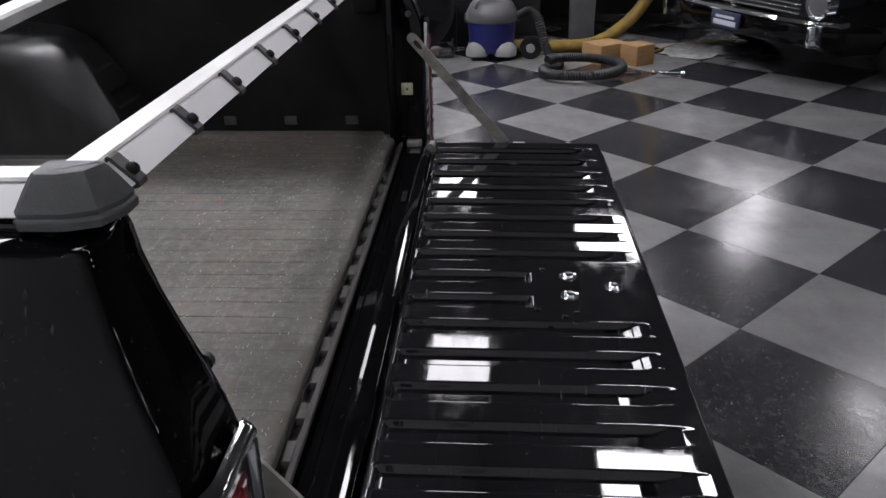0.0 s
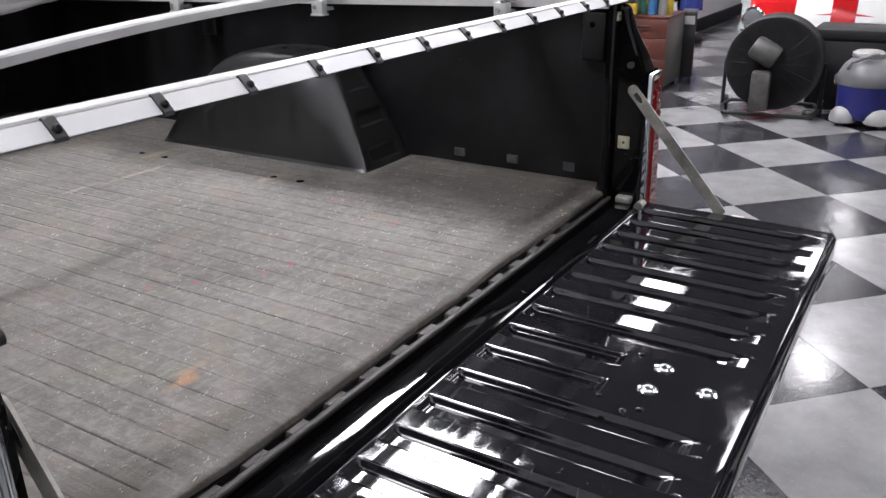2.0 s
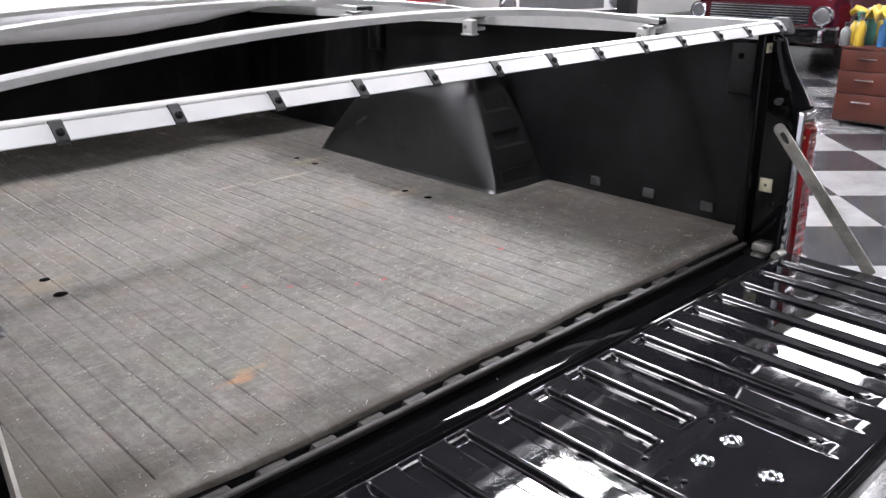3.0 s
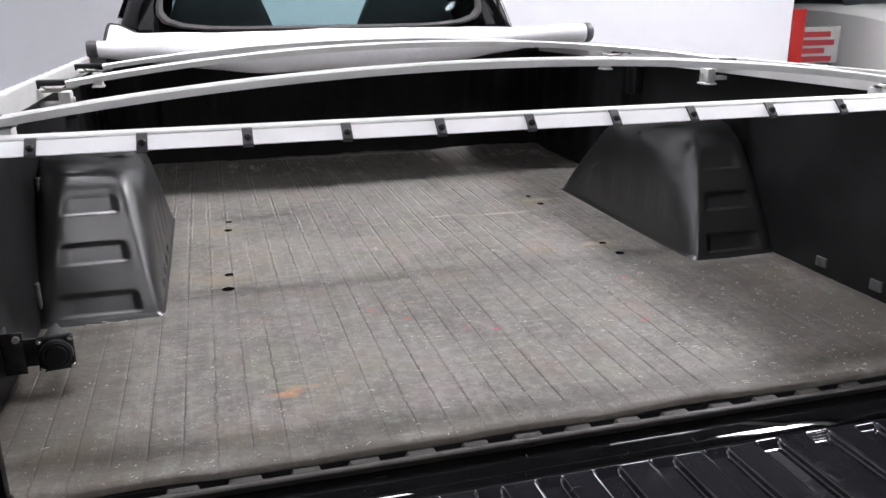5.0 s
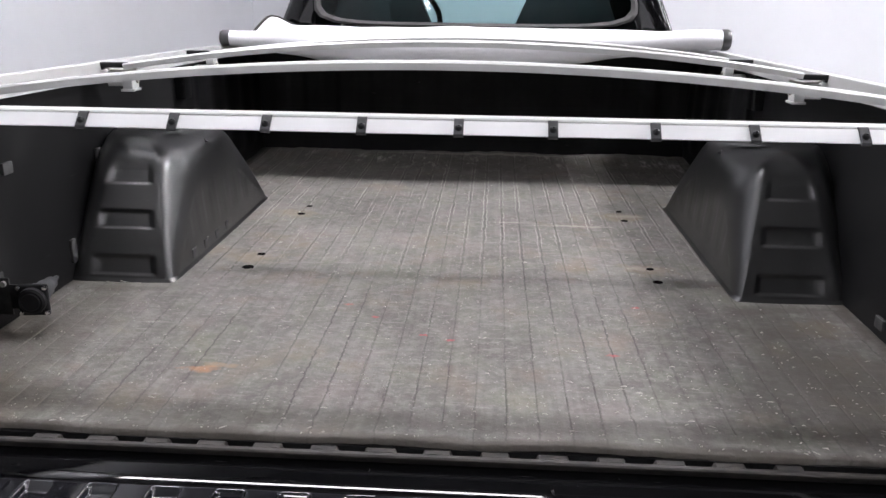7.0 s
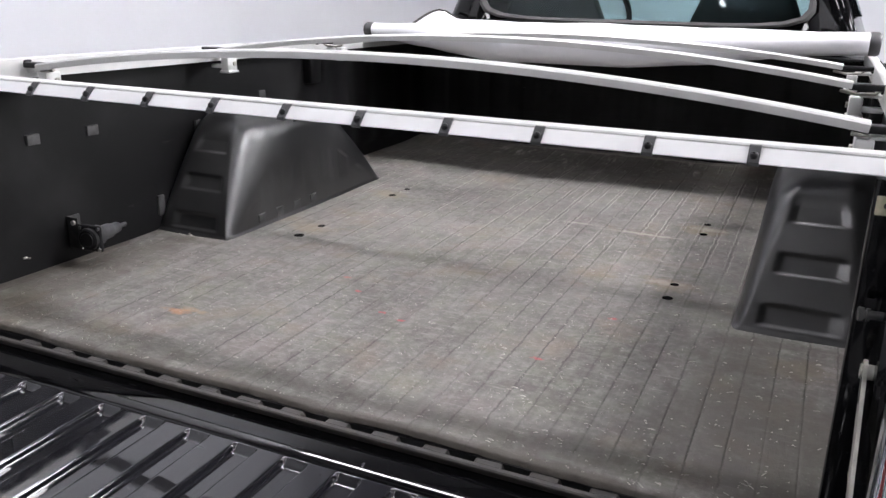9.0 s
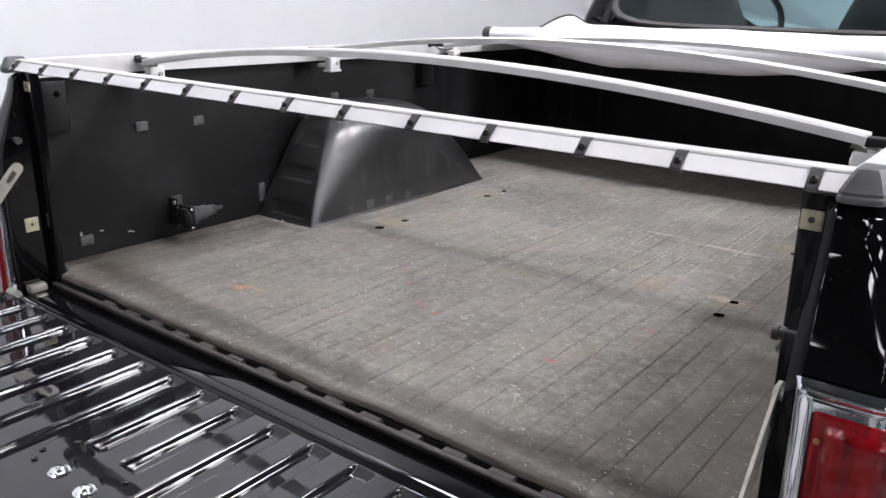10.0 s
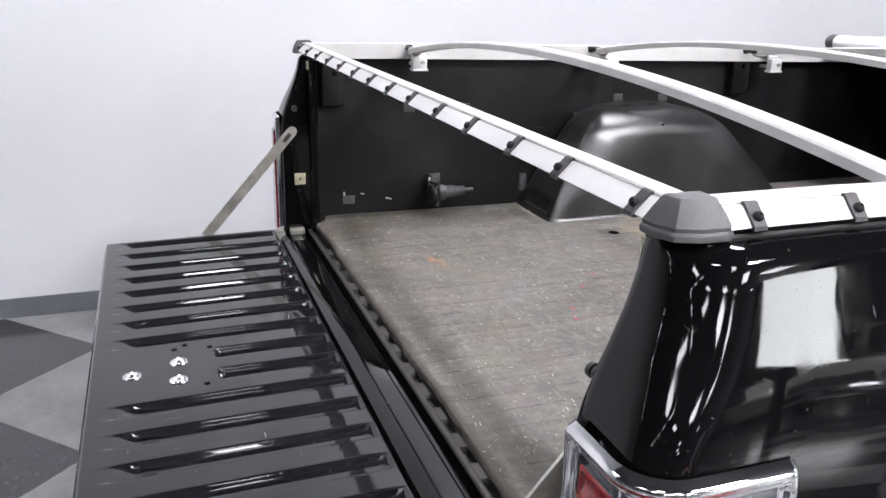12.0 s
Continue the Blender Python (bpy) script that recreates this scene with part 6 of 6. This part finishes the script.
for x, y, r, h, a, b_, lb in ((5.98, 1.7, 0.04, 0.24, BOTTLE_Y, WHITEPL, "yellow plastic bottle with a white cap"), (6.05, 1.55, 0.042, 0.22, BOTTLE_B, BOTTLE_B, "light blue plastic bottle"),
                              (6.12, 1.68, 0.045, 0.26, BOTTLE_G, BOTTLE_Y, "green plastic bottle with a yellow cap"), (6.2, 1.5, 0.04, 0.25, WHITEPL, REDPOST, "white plastic bottle with a red cap"),
                              (6.25, 1.66, 0.045, 0.27, BOTTLE_Y, BOTTLE_Y, "tall yellow plastic bottle"), (6.0, 1.45, 0.035, 0.2, WHITEPL, WHITEPL, "short white plastic bottle"),
                              (5.93, 1.79, 0.04, 0.18, GREYPL, DARKBOX, "grey canister with a dark lid"), (6.09, 1.79, 0.035, 0.22, BOTTLE_Y, DARKBOX, "slim yellow bottle with a black cap"), (6.18, 1.78, 0.04, 0.24, BOTTLE_G, WHITEPL, "green plastic bottle with a white cap"), (6.12, 1.43, 0.038, 0.23, BOTTLE_Y, REDPOST, "yellow plastic bottle with a red cap"), (6.3, 1.55, 0.04, 0.26, BOTTLE_B, WHITEPL, "tall light blue plastic bottle")):
    bottle(x, y, r, h, a, b_, lb)
tower = thing("tool_tower", "narrow black metal tool tower with a white label", "tool tower", m=pose(6.6, 1.37, 0, 0, 0, -76))
part("body", box(nb(), -0.06, 0.06, -0.12, 0.12, 0.03, 0.59, 0.01, 3), DARKBOX, tower)
part("cap", box(nb(), -0.065, 0.065, -0.125, 0.125, 0.59, 0.615, 0.006), DARKSTEEL, tower)
part("label_plate", box(nb(), -0.045, 0.045, -0.124, -0.1205, 0.5, 0.575, 0.001), WHITEPL, tower, "plain white label")
for x in (-0.04, 0.04):
    for y in (-0.09, 0.09):
        part("foot", cyl(nb(), (x, y, 0), (x, y, 0.032), 0.014, n=10), TYRE, tower)

# tall machine with a blue dust cover
machine = thing("covered_machine", "tall black machine under a short blue fabric cover", "machine", m=pose(9.0, 2.02, 0))
bm = nb()
loops = []
for z, w in ((0.38, 0.125), (0.5, 0.12), (0.9, 0.11), (1.25, 0.1), (1.33, 0.08), (1.36, 0.03)):
    loops.append([((w + 0.014 * math.sin(5 * t + z * 4)) * math.cos(t), (w + 0.014 * math.sin(7 * t - z * 3)) * math.sin(t), z) for t in (2 * math.pi * k / 40 for k in range(40))])
rings(bm, loops)
part("cover", bm, BLUECLOTH, machine, "blue fabric dust cover", angle=60)
part("column", cyl(nb(), (0, 0, 0.02), (0, 0, 1.3), 0.08, n=20), DARKBOX, machine)
part("base", lathe(nb(), [(0.16, 0.0), (0.17, 0.01), (0.17, 0.05), (0.1, 0.07)], 28), DARKBOX, machine)

# low white partition on a black kick board
divider = thing("partition", "white partition panel on a black kick board", "partition")
part("board", box(nb(), 9.4, 12.6, 2.215, 2.255, 0.16, 1.9, 0.006), WALL, divider)
part("kick_board", box(nb(), 9.38, 12.62, 2.19, 2.28, 0.0, 0.158, 0.006), DARKBOX, divider)

# towel and spray heads on the cabinet
bm = nb()
loops = []
for k in range(15):
    u = k / 14
    x = 5.96 + 0.1 * math.sin(u * 5)
    y = 1.78 - 0.34 * u
    r = 0.035 + 0.03 * math.sin(math.pi * u) + 0.008 * math.sin(k * 2.7)
    loops.append([(x + r * 1.3 * math.cos(t), y, 0.875 + 0.03 * math.sin(k * 1.3) + r * (0.6 + 0.2 * math.sin(3 * t + k)) * math.sin(t)) for t in (2 * math.pi * i / 18 for i in range(18))])
rings(bm, loops)
tagged(link("towel", bm, BOTTLE_Y, None, angle=70), "crumpled yellow towel thrown over the bottles", "towel")
# black box added only to darken the view behind the fan
crate = thing("equipment_case", "black box added behind the fan as a dark backing", "case", m=pose(5.95, -0.12, 0, 0, 0, 0))
part("body", box(nb(), -0.25, 0.25, -0.32, 0.32, 0, 0.52, 0.015), DARKBOX, crate)
part("lid", box(nb(), -0.26, 0.26, -0.33, 0.33, 0.522, 0.6, 0.015), DARKBOX, crate)
post_ = thing("steel_post", "short black steel guard post", "post", m=pose(6.55, 4.28, 0))
part("shaft", box(nb(), -0.08, 0.08, -0.08, 0.08, 0.012, 1.3, 0.006), DARKBOX, post_)
part("foot_plate", box(nb(), -0.14, 0.14, -0.14, 0.14, 0, 0.012, 0.002), DARKBOX, post_)
sign = thing("sign_board", "white board with red illegible print", "sign", m=pose(5.9, 6.95, 0))
part("board", box(nb(), 0.0, 0.55, -0.03, 0.0, 0.55, 0.95, 0.004), WHITEPL, sign)
for z, w_ in ((0.84, 0.36), (0.75, 0.42), (0.66, 0.3), (0.57, 0.4)):
    part("print_bar", box(nb(), 0.06, 0.06 + w_, -0.034, -0.0305, z, z + 0.06), REDINK, sign)
part("leg", box(nb(), 0.06, 0.1, -0.03, 0.0, 0, 0.55), GREYMET, sign)
part("leg", box(nb(), 0.45, 0.49, -0.03, 0.0, 0, 0.55), GREYMET, sign)


# ---- floor tiles ----
HX, HY, OX, OY = 0.4025, 0.3915, -1.786, -1.066
tile_meshes = []
for mt in (TILE_DARK, TILE_LIGHT):
    bm = nb()
    gap = 0.0012
    loops = [[(c * (HX - e), d * (HY - e), z) for c, d in ((1, 0), (0, 1), (-1, 0), (0, -1))] for z, e in ((-0.004, gap), (-0.0006, gap), (0.0, gap + 0.0012))]
    rings(bm, loops)
    me = bpy.data.meshes.new("tile")
    bmesh.ops.recalc_face_normals(bm, faces=bm.faces[:])
    bm.to_mesh(me)
    bm.free()
    me.materials.append(mt)
    tile_meshes.append(me)
rest = [nb(), nb()]
near_tiles = []
for j in range(-28, 31):
    for i in range(-2, 46):
        if (i + j) % 2:
            continue
        x, y = OX + HX * i, OY + HY * j
        if not (WEST + 0.0 < x < EAST and SOUTH < y < SHOP_NORTH):
            continue
        dark = j % 2 == 0
        if -2.2 < x < 6.6 and -2.9 < y < 2.6 and not (-0.9 < x < 0.9 and y > 0.4):
            near_tiles.append((x, y, dark))
        else:
            vs = [rest[0 if dark else 1].verts.new((x + c * (HX - 0.002), y + d * (HY - 0.002), 0.0)) for c, d in ((1, 0), (0, 1), (-1, 0), (0, -1))]
            rest[0 if dark else 1].faces.new(vs)
for x, y, dark in near_tiles[:300]:
    ob = new("tile", tile_meshes[0 if dark else 1])
    ob.location = (x, y, 0.0)
    ob.parent = floor_slab
for x, y, dark in near_tiles[300:]:
    vs = [rest[0 if dark else 1].verts.new((x + c * (HX - 0.002), y + d * (HY - 0.002), 0.0)) for c, d in ((1, 0), (0, 1), (-1, 0), (0, -1))]
    rest[0 if dark else 1].faces.new(vs)
for bm, mt in zip(rest, (TILE_DARK, TILE_LIGHT)):
    tagged(part("far_tiles", bm, mt, floor_slab, smooth=False), "", "", "", "stuff")
